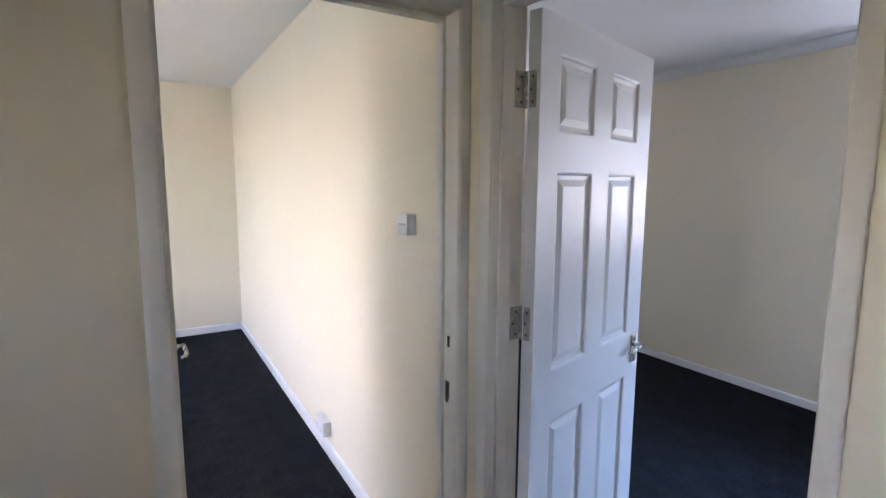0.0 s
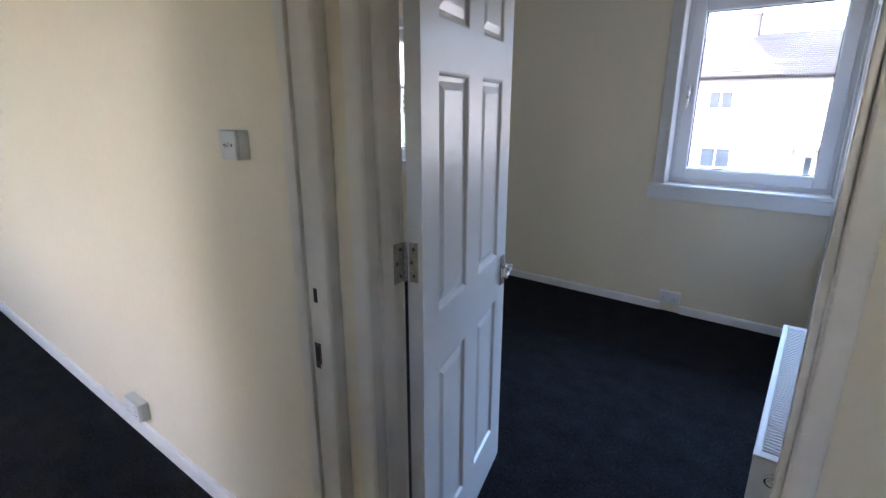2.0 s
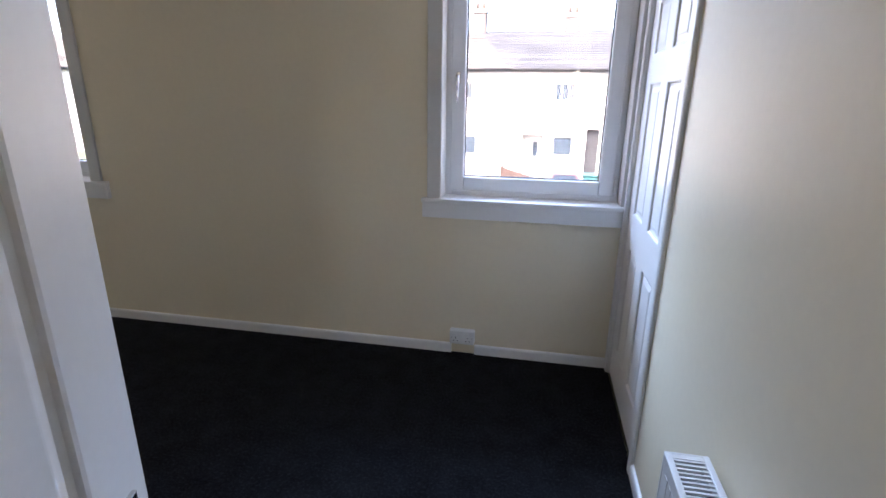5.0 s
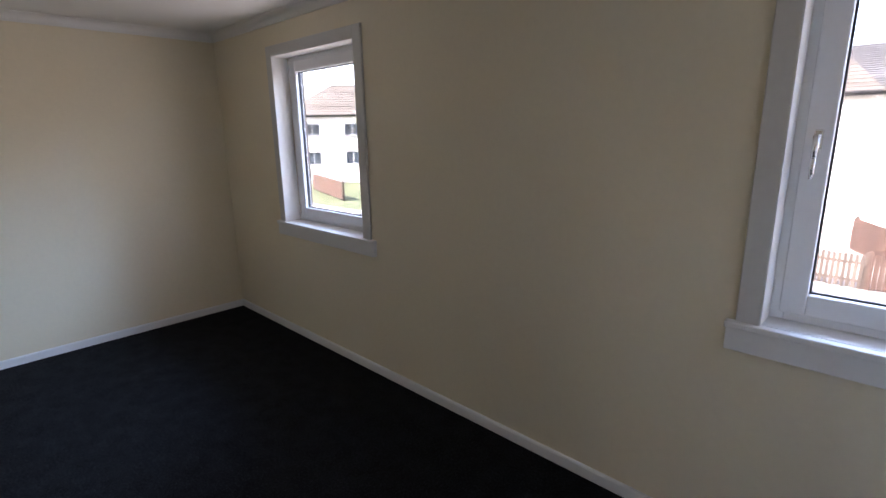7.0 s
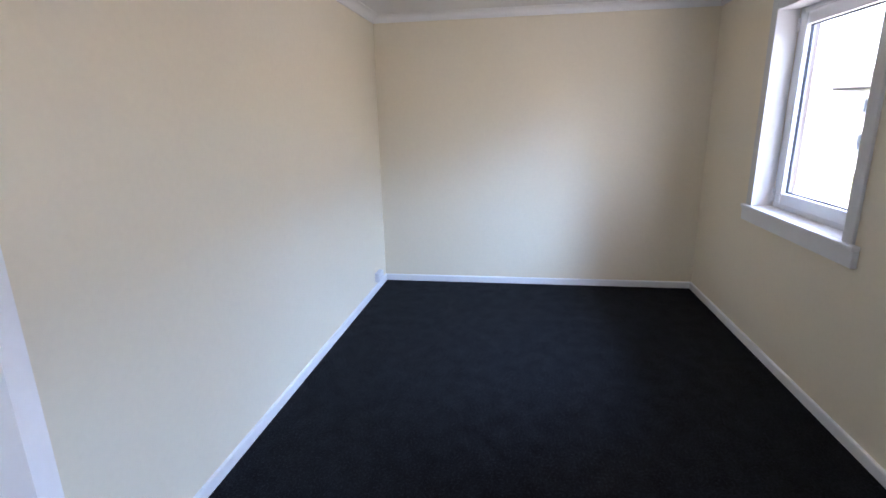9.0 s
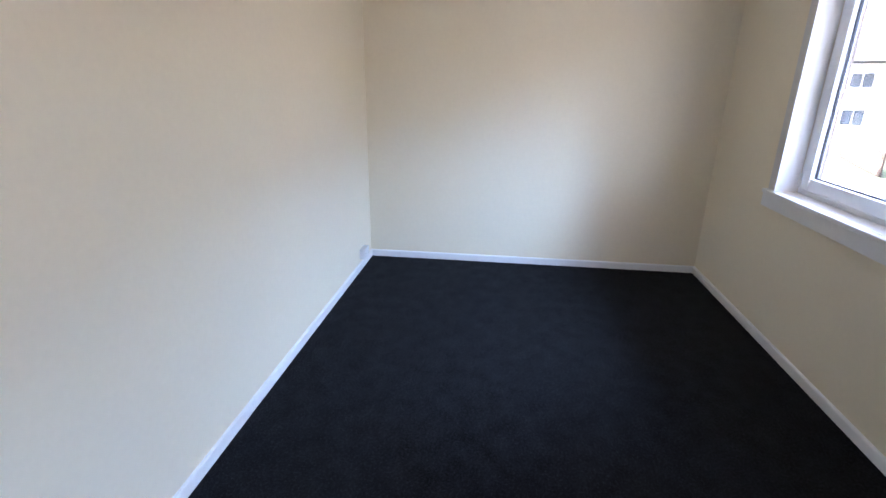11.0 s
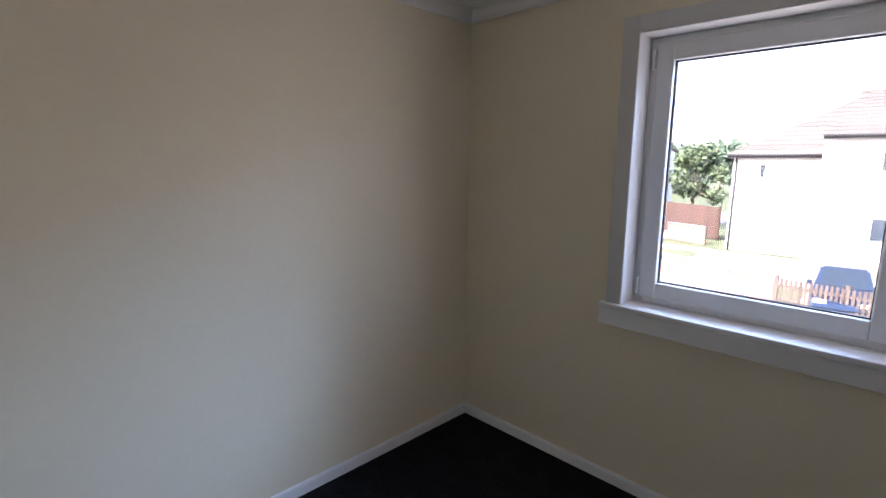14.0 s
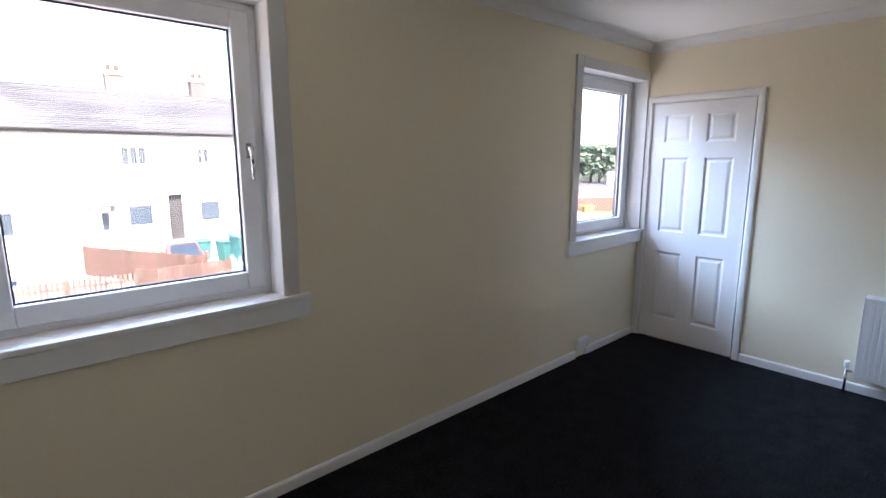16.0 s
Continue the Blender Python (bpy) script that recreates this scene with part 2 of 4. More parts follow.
def boxes(*rows, bevel=0.0):
    bm = bmesh.new()
    for r in rows:
        box(bm, *r, bevel=bevel)
    return bm


def tube(bm, p0, p1, r0, r1=None, n=16, cap=True):
    """A straight tapered rod from p0 to p1."""
    r1 = r0 if r1 is None else r1
    p0, p1 = Vector(p0), Vector(p1)
    q = (p1 - p0).to_track_quat("Z", "Y").to_matrix()
    rings = []
    for p, r in ((p0, r0), (p1, r1)):
        rings.append([bm.verts.new(p + q @ Vector((r * math.cos(2 * math.pi * i / n), r * math.sin(2 * math.pi * i / n), 0))) for i in range(n)])
    for i in range(n):
        f = bm.faces.new((rings[0][i], rings[0][(i + 1) % n], rings[1][(i + 1) % n], rings[1][i]))
        f.smooth = True
    if cap:
        bm.faces.new(rings[0][::-1])
        bm.faces.new(rings[1])
    return bm


def lathe(bm, prof, n=20, m=Matrix()):
    """Revolve (radius, height) pairs about z."""
    rings = [[bm.verts.new(m @ Vector((r * math.cos(2 * math.pi * i / n), r * math.sin(2 * math.pi * i / n), h))) for i in range(n)] for r, h in prof]
    for a, b in zip(rings, rings[1:]):
        for i in range(n):
            f = bm.faces.new((a[i], a[(i + 1) % n], b[(i + 1) % n], b[i]))
            f.smooth = True
    bm.faces.new(rings[0][::-1])
    bm.faces.new(rings[-1])
    return bm


def rings_rect(bm, w, h, steps, origin=(0, 0, 0), y_sign=-1):
    """Nested rectangles in the x-z plane: steps of (inset, depth); depth goes along -y when y_sign is -1."""
    ox, oy, oz = origin
    last = None
    for ins, d in steps:
        y = oy + y_sign * d
        r = [bm.verts.new((ox + a, y, oz + b)) for a, b in ((ins, ins), (w - ins, ins), (w - ins, h - ins), (ins, h - ins))]
        if last:
            for i in range(4):
                q = (last[i], last[(i + 1) % 4], r[(i + 1) % 4], r[i])
                bm.faces.new(q if y_sign < 0 else q[::-1])
        last = r
    bm.faces.new(last if y_sign < 0 else last[::-1])


def wall_bm(u0, u1, z0, z1, t0, t1, openings=(), axis="x"):
    """A wall with openings (u0, u1, z0, z1) right through it; axis is the way it runs."""
    bm = bmesh.new()
    us = sorted({u0, u1, *[a for o in openings for a in o[:2]]})
    zs = sorted({z0, z1, *[a for o in openings for a in o[2:]]})

    def v(u, t, z):
        return bm.verts.new((u, t, z) if axis == "x" else (t, u, z))

    def solid(i, j):
        if not (0 <= i < len(us) - 1 and 0 <= j < len(zs) - 1):
            return False
        cu, cz = (us[i] + us[i + 1]) / 2, (zs[j] + zs[j + 1]) / 2
        return not any(o[0] < cu < o[1] and o[2] < cz < o[3] for o in openings)

    for i in range(len(us) - 1):
        for j in range(len(zs) - 1):
            if not solid(i, j):
                continue
            a, b, c, d = us[i], us[i + 1], zs[j], zs[j + 1]
            bm.faces.new((v(a, t0, c), v(b, t0, c), v(b, t0, d), v(a, t0, d)))
            bm.faces.new((v(a, t1, d), v(b, t1, d), v(b, t1, c), v(a, t1, c)))
            if not solid(i - 1, j):
                bm.faces.new((v(a, t0, c), v(a, t0, d), v(a, t1, d), v(a, t1, c)))
            if not solid(i + 1, j):
                bm.faces.new((v(b, t0, d), v(b, t0, c), v(b, t1, c), v(b, t1, d)))
            if not solid(i, j - 1):
                bm.faces.new((v(a, t0, c), v(a, t1, c), v(b, t1, c), v(b, t0, c)))
            if not solid(i, j + 1):
                bm.faces.new((v(a, t1, d), v(a, t0, d), v(b, t0, d), v(b, t1, d)))
    bmesh.ops.remove_doubles(bm, verts=bm.verts, dist=1e-5)
    bmesh.ops.recalc_face_normals(bm, faces=bm.faces)
    return bm


def sweep_profile(bm, prof, p0, p1, out, miter0=0.0, miter1=0.0):
    """Extrude (outward, up) points from p0 to p1; out is the horizontal way into the room; miter: how far each end shortens per metre outward."""
    p0, p1, out = Vector(p0), Vector(p1), Vector(out)
    d = (p1 - p0).normalized()
    a = [bm.verts.new(p0 + out * o + Vector((0, 0, u)) + d * (o * miter0)) for o, u in prof]
    b = [bm.verts.new(p1 + out * o + Vector((0, 0, u)) - d * (o * miter1)) for o, u in prof]
    for i in range(len(prof)):
        j = (i + 1) % len(prof)
        bm.faces.new((a[i], a[j], b[j], b[i]))
    bm.faces.new(a[::-1])
    bm.faces.new(b)
    return bm


def thing(name, label, category, group="", kind="", at=Matrix()):
    e = new(name)
    e.matrix_world = at
    return tagged(e, label, category, group, kind)


def structure(name, bm, material, label, category):
    return tagged(part(name, bm, material), label, category, "", "structure")


# ---------- the plan ----------
W, S = -5.235, -2.89            # west and south faces of the bedroom; north and east faces at 0
H = 2.45
LN = -2.99                      # landing side of the bedroom's south wall
DX0, DX1 = -0.878, -0.070       # bedroom doorway
DZ = 1.995
LX0, LX1 = -1.10, -1.0          # wall between landing and the other room
LY0, LY1 = -3.785, -3.032         # its doorway
RN, RW, RS = -3.008, -5.19, -6.3   # other room: north, west and south faces
WB = (-4.230, -3.228, 0.94, 2.168)
WA = (-0.98, -0.028, 0.94, 2.168)

structure("wall_north", wall_bm(-5.6, 1.6, -0.3, 2.7, 0.0, 0.235, [WB, WA]), M_WALL, "cream painted plaster wall with two window openings", "wall")
structure("wall_west", wall_bm(-6.5, 0.0, -0.3, 2.7, W - 0.2, W, (), "y"), M_WALL, "plain cream painted bedroom end wall", "wall")
structure("wall_east", wall_bm(S, 0.0, -0.3, 2.7, 0.0, 0.055, [(-0.825, -0.055, 0.0, 1.985)], "y"), M_WALL, "cream painted wall with a cupboard doorway", "wall")
structure("wall_east_backing", boxes((0.055, 0.16, LN, 0.0, -0.3, 2.7)), M_WALL, "plain wall behind the cupboard door", "wall")
structure("wall_south", wall_bm(W, -1.10, -0.3, 2.7, RN, S), M_WALL, "cream painted partition between the two bedrooms", "wall")
structure("wall_south_doorway", wall_bm(-1.10, 1.6, -0.3, 2.7, LN, S - 0.0005, [(DX0 - 0.03, DX1 + 0.03, 0.0, DZ + 0.03)]), M_WALL, "cream painted wall with the bedroom doorway", "wall")
structure("wall_landing_west", wall_bm(-6.5, LN, -0.3, 2.7, LX0, LX1, [(LY0 - 0.03, LY1 + 0.03, 0.0, DZ + 0.03)], "y"), M_WALL, "cream painted landing wall with an open doorway", "wall")
structure("wall_landing_east", boxes((1.4, 1.6, -6.5, LN, -0.3, 2.7)), M_WALL, "plain cream landing wall", "wall")
# The opening is added out of view to let light onto the landing.
structure("wall_landing_south", wall_bm(LX1, 1.4, -0.3, 2.7, -6.5, -6.2, [(0.03, 0.47, 1.48, 1.92)]), M_WALL, "cream landing end wall with an unseen opening added for light", "wall")
structure("wall_other_west", boxes((W, RW, -6.5, RN, -0.3, 2.7)), M_WALL, "cream painted end wall of the other bedroom", "wall")
structure("wall_other_south", wall_bm(RW, LX0, -0.3, 2.7, RS - 0.3, RS, [(-4.9, -1.7, 0.60, 2.25)]), M_WALL, "cream wall of the other bedroom with an unseen window opening", "wall")
structure("ceiling", boxes((W - 0.3, 1.7, -6.7, 0.4, H, H + 0.15)), M_CEIL, "white painted plaster ceiling", "ceiling")
structure("floor", boxes((W - 0.1, 1.5, -6.4, 0.1, -0.2, 0.0)), M_CARPET, "charcoal cut-pile fitted carpet", "floor")
# Its deep south overhang is added to keep sun off the unseen windows.
structure("roof_slab", boxes((W - 0.6, 1.9, -9.2, 0.6, 2.75, 2.9)), M_SLATE, "unseen flat cover above the ceiling, its overhang added to block the sun", "roof")

# skirting boards
SK = ((0, 0.0), (0.014, 0.0), (0.014, 0.05), (0.010, 0.058), (0, 0.061))
SKO = ((0, 0.0), (0.014, 0.0), (0.014, 0.062), (0.010, 0.072), (0, 0.075))


def skirting(name, p0, p1, out, prof=SK, m0=1.0, m1=1.0):
    structure(name, sweep_profile(bmesh.new(), prof, p0, p1, out, m0, m1), M_GLOSS, "low white gloss skirting board", "skirting board")


skirting("baseboard_north_1", (W, 0, 0), (-0.905, 0, 0), (0, -1, 0), m1=0)
skirting("baseboard_north_2", (-0.765, 0, 0), (0, 0, 0), (0, -1, 0), m0=0, m1=0)
skirting("baseboard_west", (W, S, 0), (W, 0, 0), (1, 0, 0))
skirting("baseboard_south", (W, S, 0), (-0.95, S, 0), (0, 1, 0), m1=0)
skirting("baseboard_east", (0, -2.87, 0), (0, -0.876, 0), (-1, 0, 0), m0=0, m1=0)
skirting("baseboard_other_north", (RW, RN, 0), (-1.11, RN, 0), (0, -1, 0), SKO, m1=0)
skirting("baseboard_other_west", (RW, RS, 0), (RW, RN, 0), (1, 0, 0), SKO)
skirting("baseboard_landing_west", (LX1, -6.2, 0), (LX1, -3.86, 0), (1, 0, 0), SKO, m1=0)
skirting("baseboard_landing_north", (0.0, LN, 0), (1.4, LN, 0), (0, -1, 0), SKO, m0=0)

# coving round the bedroom ceiling
CV = [(0, 0), (0.006, 0.0)] + [(0.010 + 0.050 * (1 - math.cos(a)), 0.008 + 0.050 * math.sin(a)) for a in [i * math.pi / 12 for i in range(7)]] + [(0.066, 0.0645), (0.066, 0.065), (0, 0.065)]
for nm, a, b, o in (("north", (W, 0), (0, 0), (0, -1, 0)), ("west", (W, S), (W, 0), (1, 0, 0)), ("south", (W, S), (0, S), (0, 1, 0)), ("east", (0, S), (0, 0), (-1, 0, 0))):
    structure("coving_" + nm, sweep_profile(bmesh.new(), CV, (*a, H - 0.0655), (*b, H - 0.0655), o, 1, 1), M_CEIL, "small white plaster coving", "coving")


# ---------- doorways ----------
def casing_bm(width, height, arch, thick, left=True, right=True):
    """Architrave in the x-z plane with its back at y=0 and face at -thick: rounded inner and outer edges, mitred head."""
    bm = bmesh.new()
    prof = ((0, 0), (0.0, thick * 0.6), (0.004, thick * 0.85), (0.010, thick), (arch * 0.45, thick), (arch * 0.65, thick * 0.96), (arch * 0.82, thick * 0.86), (arch - 0.003, thick * 0.7), (arch, thick * 0.5), (arch, 0))
    lr = [(-1, 0.0), (1, width)]
    for sgn, x in lr:
        if (sgn < 0 and not left) or (sgn > 0 and not right):
            continue
        a = [bm.verts.new((x + sgn * o, -d, 0)) for o, d in prof]
        b = [bm.verts.new((x + sgn * o, -d, height + o)) for o, d in prof]
        for i in range(len(prof) - 1):
            q = (a[i], a[i + 1], b[i + 1], b[i])
            bm.faces.new(q if sgn > 0 else q[::-1])
        bm.faces.new(a)
    a = [bm.verts.new((-o if left else 0.0, -d, height + o)) for o, d in prof]
    b = [bm.verts.new((width + (o if right else 0.0), -d, height + o)) for o, d in prof]
    for i in range(len(prof) - 1):
        bm.faces.new((a[i], a[i + 1], b[i + 1], b[i]))
    bmesh.ops.recalc_face_normals(bm, faces=bm.faces)
    return bm


def door_lining_bm(width, height, depth, stop_at):
    """Two jambs and a head round an opening of that width, with a planted stop."""
    bm = bmesh.new()
    box(bm, -0.028, 0, 0, depth, 0, height + 0.028, 0.002)
    box(bm, width, width + 0.028, 0, depth, 0, height + 0.028, 0.002)
    box(bm, 0, width, 0, depth, height, height + 0.028, 0.002)
    s0, s1 = stop_at
    box(bm, 0, 0.012, s0, s1, 0, height - 0.012, 0.002)
    box(bm, width - 0.012, width, s0, s1, 0, height - 0.012, 0.002)
    box(bm, 0, width, s0, s1, height - 0.012, height, 0.002)
    return bm


COLS = ((0.102, 0.320), (0.434, 0.652))
ROWS = ((0.19, 0.77), (0.937, 1.550), (1.665, 1.885))
PANEL_STEPS = ((0.0, 0.0), (0.006, -0.002), (0.010, -0.009), (0.022, -0.011), (0.042, -0.0045), (0.046, -0.004))


def door_leaf(width, height, thick, parent, k=1.0):
    """A moulded six-panel leaf: x from the hinge, y through the thickness, z up. Returns the body part."""
    cols = [(a * width / 0.762, b * width / 0.762) for a, b in COLS]
    cells = [(c[0], c[1], r[0], r[1]) for c in cols for r in ROWS]
    bm = wall_bm(0, width, 0.006, height, 0, thick, cells)
    body = part("leaf", bm, M_DOOR, parent)
    for side, y, sg in (("front", 0.0, -1), ("back", thick, 1)):
        for c in cells:
            pb = bmesh.new()
            rings_rect(pb, c[1] - c[0], c[3] - c[2], PANEL_STEPS, (c[0], y, c[2]), sg)
            part("panel", pb, M_DOOR, body)
    return body


def lever_handle(parent, x, y, z, sign, toward):
    """A short-plate lever handle on a face at y; sign -1 or 1 is the outward way, toward the lever's way along x."""
    bm = boxes((x - 0.021, x + 0.021, min(y, y + sign * 0.008), max(y, y + sign * 0.008), z - 0.075, z + 0.04), bevel=0.003)
    plate = part("handle_plate", bm, M_CHROME, parent, "chrome handle plate")
    lv = bmesh.new()
    tube(lv, (x, y + sign * 0.006, z), (x, y + sign * 0.045, z), 0.0095)
    tube(lv, (x, y + sign * 0.040, z), (x + toward * 0.06, y + sign * 0.047, z + 0.003), 0.0085, 0.0075)
    tube(lv, (x + toward * 0.055, y + sign * 0.0465, z + 0.003), (x + toward * 0.098, y + sign * 0.047, z - 0.010), 0.008, 0.0065)
    tube(lv, (x + toward * 0.095, y + sign * 0.047, z - 0.008), (x + toward * 0.100, y + sign * 0.030, z - 0.011), 0.0065, 0.005)
    part("lever", lv, M_CHROME, plate, "chrome lever")
    sc = bmesh.new()
    for dz in (-0.062, 0.029):
        lathe(sc, ((0.0038, 0), (0.0038, 0.001), (0.002, 0.0016)), 10, Matrix.Translation((x, y + sign * 0.008, z + dz)) @ Euler((math.pi / 2 * (1 if sign < 0 else -1), 0, 0)).to_matrix().to_4x4())
    part("screw", sc, M_STEEL, plate)


def butt_hinge(parent, z, knuckle):
    """A steel butt hinge with its pin at the given plan place: one flap on the lining, one on the leaf's edge."""
    kx, ky = knuckle
    bm = boxes((kx - 0.0020, kx + 0.0012, ky - 0.034, ky - 0.002, z - 0.05, z + 0.05), bevel=0.0008)
    h = part("hinge", bm, M_STEEL, parent, "bright worn steel butt hinge")
    pin = bmesh.new()
    for i in range(5):
        tube(pin, (kx + 0.003, ky + 0.003, z - 0.05 + i * 0.0202), (kx + 0.003, ky + 0.003, z - 0.0305 + i * 0.0202), 0.0052, n=12)
    part("knuckle", pin, M_STEEL, h)
    for dz, dy in ((-0.034, -0.012), (0.034, -0.012), (0.0, -0.024)):
        s = lathe(bmesh.new(), ((0.0042, 0), (0.0042, 0.0008), (0.0022, 0.0014)), 10, Matrix.Translation((kx + 0.0012, ky + dy, z + dz)) @ Euler((0, math.pi / 2, 0)).to_matrix().to_4x4())
        part("screw", s, M_BRASS, h)
    return h


# bedroom doorway: lining, casings on both sides
d1 = thing("door_frame_1", "white gloss door lining with worn paint round the bedroom doorway", "door frame", kind="structure", at=pose(DX0, LN, 0))
part("lining", door_lining_bm(DX1 - DX0, DZ, S - LN, (0.022, 0.060)), M_FRAME, d1)
part("architrave", casing_bm(DX1 - DX0, DZ, 0.055, 0.015, right=False), M_FRAME, d1)
part("architrave", boxes((DX1 - DX0, DX1 - DX0 + 0.034, -0.014, 0.0, 0.0, DZ + 0.055), bevel=0.004), M_FRAME, d1)
ar = part("architrave", casing_bm(DX1 - DX0, DZ, 0.055, 0.015, left=False), M_FRAME, d1)
ar.matrix_local = pose(DX1 - DX0, S - LN, 0, 0, 0, 180)
for hz in (1.775, 1.105, 0.23):
    butt_hinge(d1, hz, (0.0, S - LN + 0.006))

# bedroom door, hung on the west jamb and opened into the room
OPEN = 105.0
door1 = thing("door_1", "white moulded six-panel door standing open into the bedroom", "door", at=pose(DX0 + 0.004, S + 0.009, 0, 0, 0, OPEN) @ pose(0.0, -0.046, 0))
leaf1 = door_leaf(0.765, 1.985, 0.040, door1)
lever_handle(leaf1, 0.765 - 0.055, 0.0, 0.888, -1, -1)
lever_handle(leaf1, 0.765 - 0.055, 0.040, 0.888, 1, -1)
part("latch_plate", boxes((0.7645, 0.7662, 0.008, 0.032, 0.865, 0.985), bevel=0.0004), M_STEEL, leaf1, "steel latch plate on the door's edge")
fl = bmesh.new()
for hz in (1.775, 1.105, 0.23):
    box(fl, -0.0016, 0.0, 0.012, 0.034, hz - 0.05, hz + 0.05)
flaps = part("hinge_flap", fl, M_STEEL, leaf1, "steel hinge flaps let into the door's edge")
for hz in (1.775, 1.105, 0.23):
    for dz, dy in ((-0.034, 0.023), (0.034, 0.023), (0.0, 0.029)):
        s = lathe(bmesh.new(), ((0.0042, 0), (0.0042, 0.0006), (0.0022, 0.001)), 10, Matrix.Translation((-0.0016, dy, hz + dz)) @ Euler((0, -math.pi / 2, 0)).to_matrix().to_4x4())
        part("screw", s, M_BRASS, flaps)

# doorway of the other room
d2 = thing("door_frame_2", "white gloss door lining with old latch marks on its jamb", "door frame", kind="structure", at=pose(LX1, LY0, 0, 0, 0, 90))
part("lining", door_lining_bm(LY1 - LY0, DZ, LX1 - LX0, (0.058, 0.094)), M_FRAME, d2)
part("architrave", casing_bm(LY1 - LY0, DZ, 0.048, 0.015), M_FRAME, d2)
# strike and keep cut into the north jamb
sk = part("strike_plate", boxes((LY1 - LY0 - 0.0016, LY1 - LY0 + 0.001, 0.028, 0.050, 0.840, 0.896), bevel=0.0006), M_BRASS, d2, "tarnished brass strike plate")
part("latch_hole", boxes((LY1 - LY0 - 0.0024, LY1 - LY0 - 0.0012, 0.033, 0.045, 0.848, 0.886)), M_SLOTSHADE, sk)
part("keep_slot", boxes((LY1 - LY0 - 0.0016, LY1 - LY0 + 0.001, 0.028, 0.040, 1.008, 1.044)), M_SLOTSHADE, d2, "old dark latch slot")
part("paint_chip", boxes((LY1 - LY0 - 0.0012, LY1 - LY0 + 0.001, 0.034, 0.050, 0.826, 0.842), bevel=0.0004), M_BAREWOOD, d2, "chipped bare wood")

# its door, folded back into the other room
door2 = thing("door_2", "white six-panel door folded open into the other bedroom", "door", at=pose(LX0 - 0.004, LY0 + 0.004, 0, 0, 0, 178.8))
leaf2 = door_leaf(0.745, 1.985, 0.040, door2)
lever_handle(leaf2, 0.745 - 0.06, 0.0, 0.91, -1, -1)

# cupboard door in the east wall
cup = thing("cupboard_frame", "white gloss casing round the cupboard doorway", "door frame", kind="structure", at=pose(0, -0.055, 0, 0, 0, -90))
part("architrave", casing_bm(0.770, 1.985, 0.050, 0.016, left=False), M_GLOSS, cup)
part("architrave", boxes((-0.053, 0.0, -0.014, 0.0, 0.0, 2.034), bevel=0.003), M_GLOSS, cup)
part("lining", boxes((0.0, 0.0035, 0.0, 0.054, 0, 1.985), (0.7665, 0.770, 0.0, 0.054, 0, 1.985), (0.0035, 0.7665, 0.0, 0.054, 1.981, 1.985)), M_GLOSS, cup)
door3 = thing("cupboard_door", "closed white six-panel cupboard door beside the window", "door", at=pose(0.010, -0.0595, 0, 0, 0, -90))
leaf3 = door_leaf(0.749, 1.977, 0.038, door3)


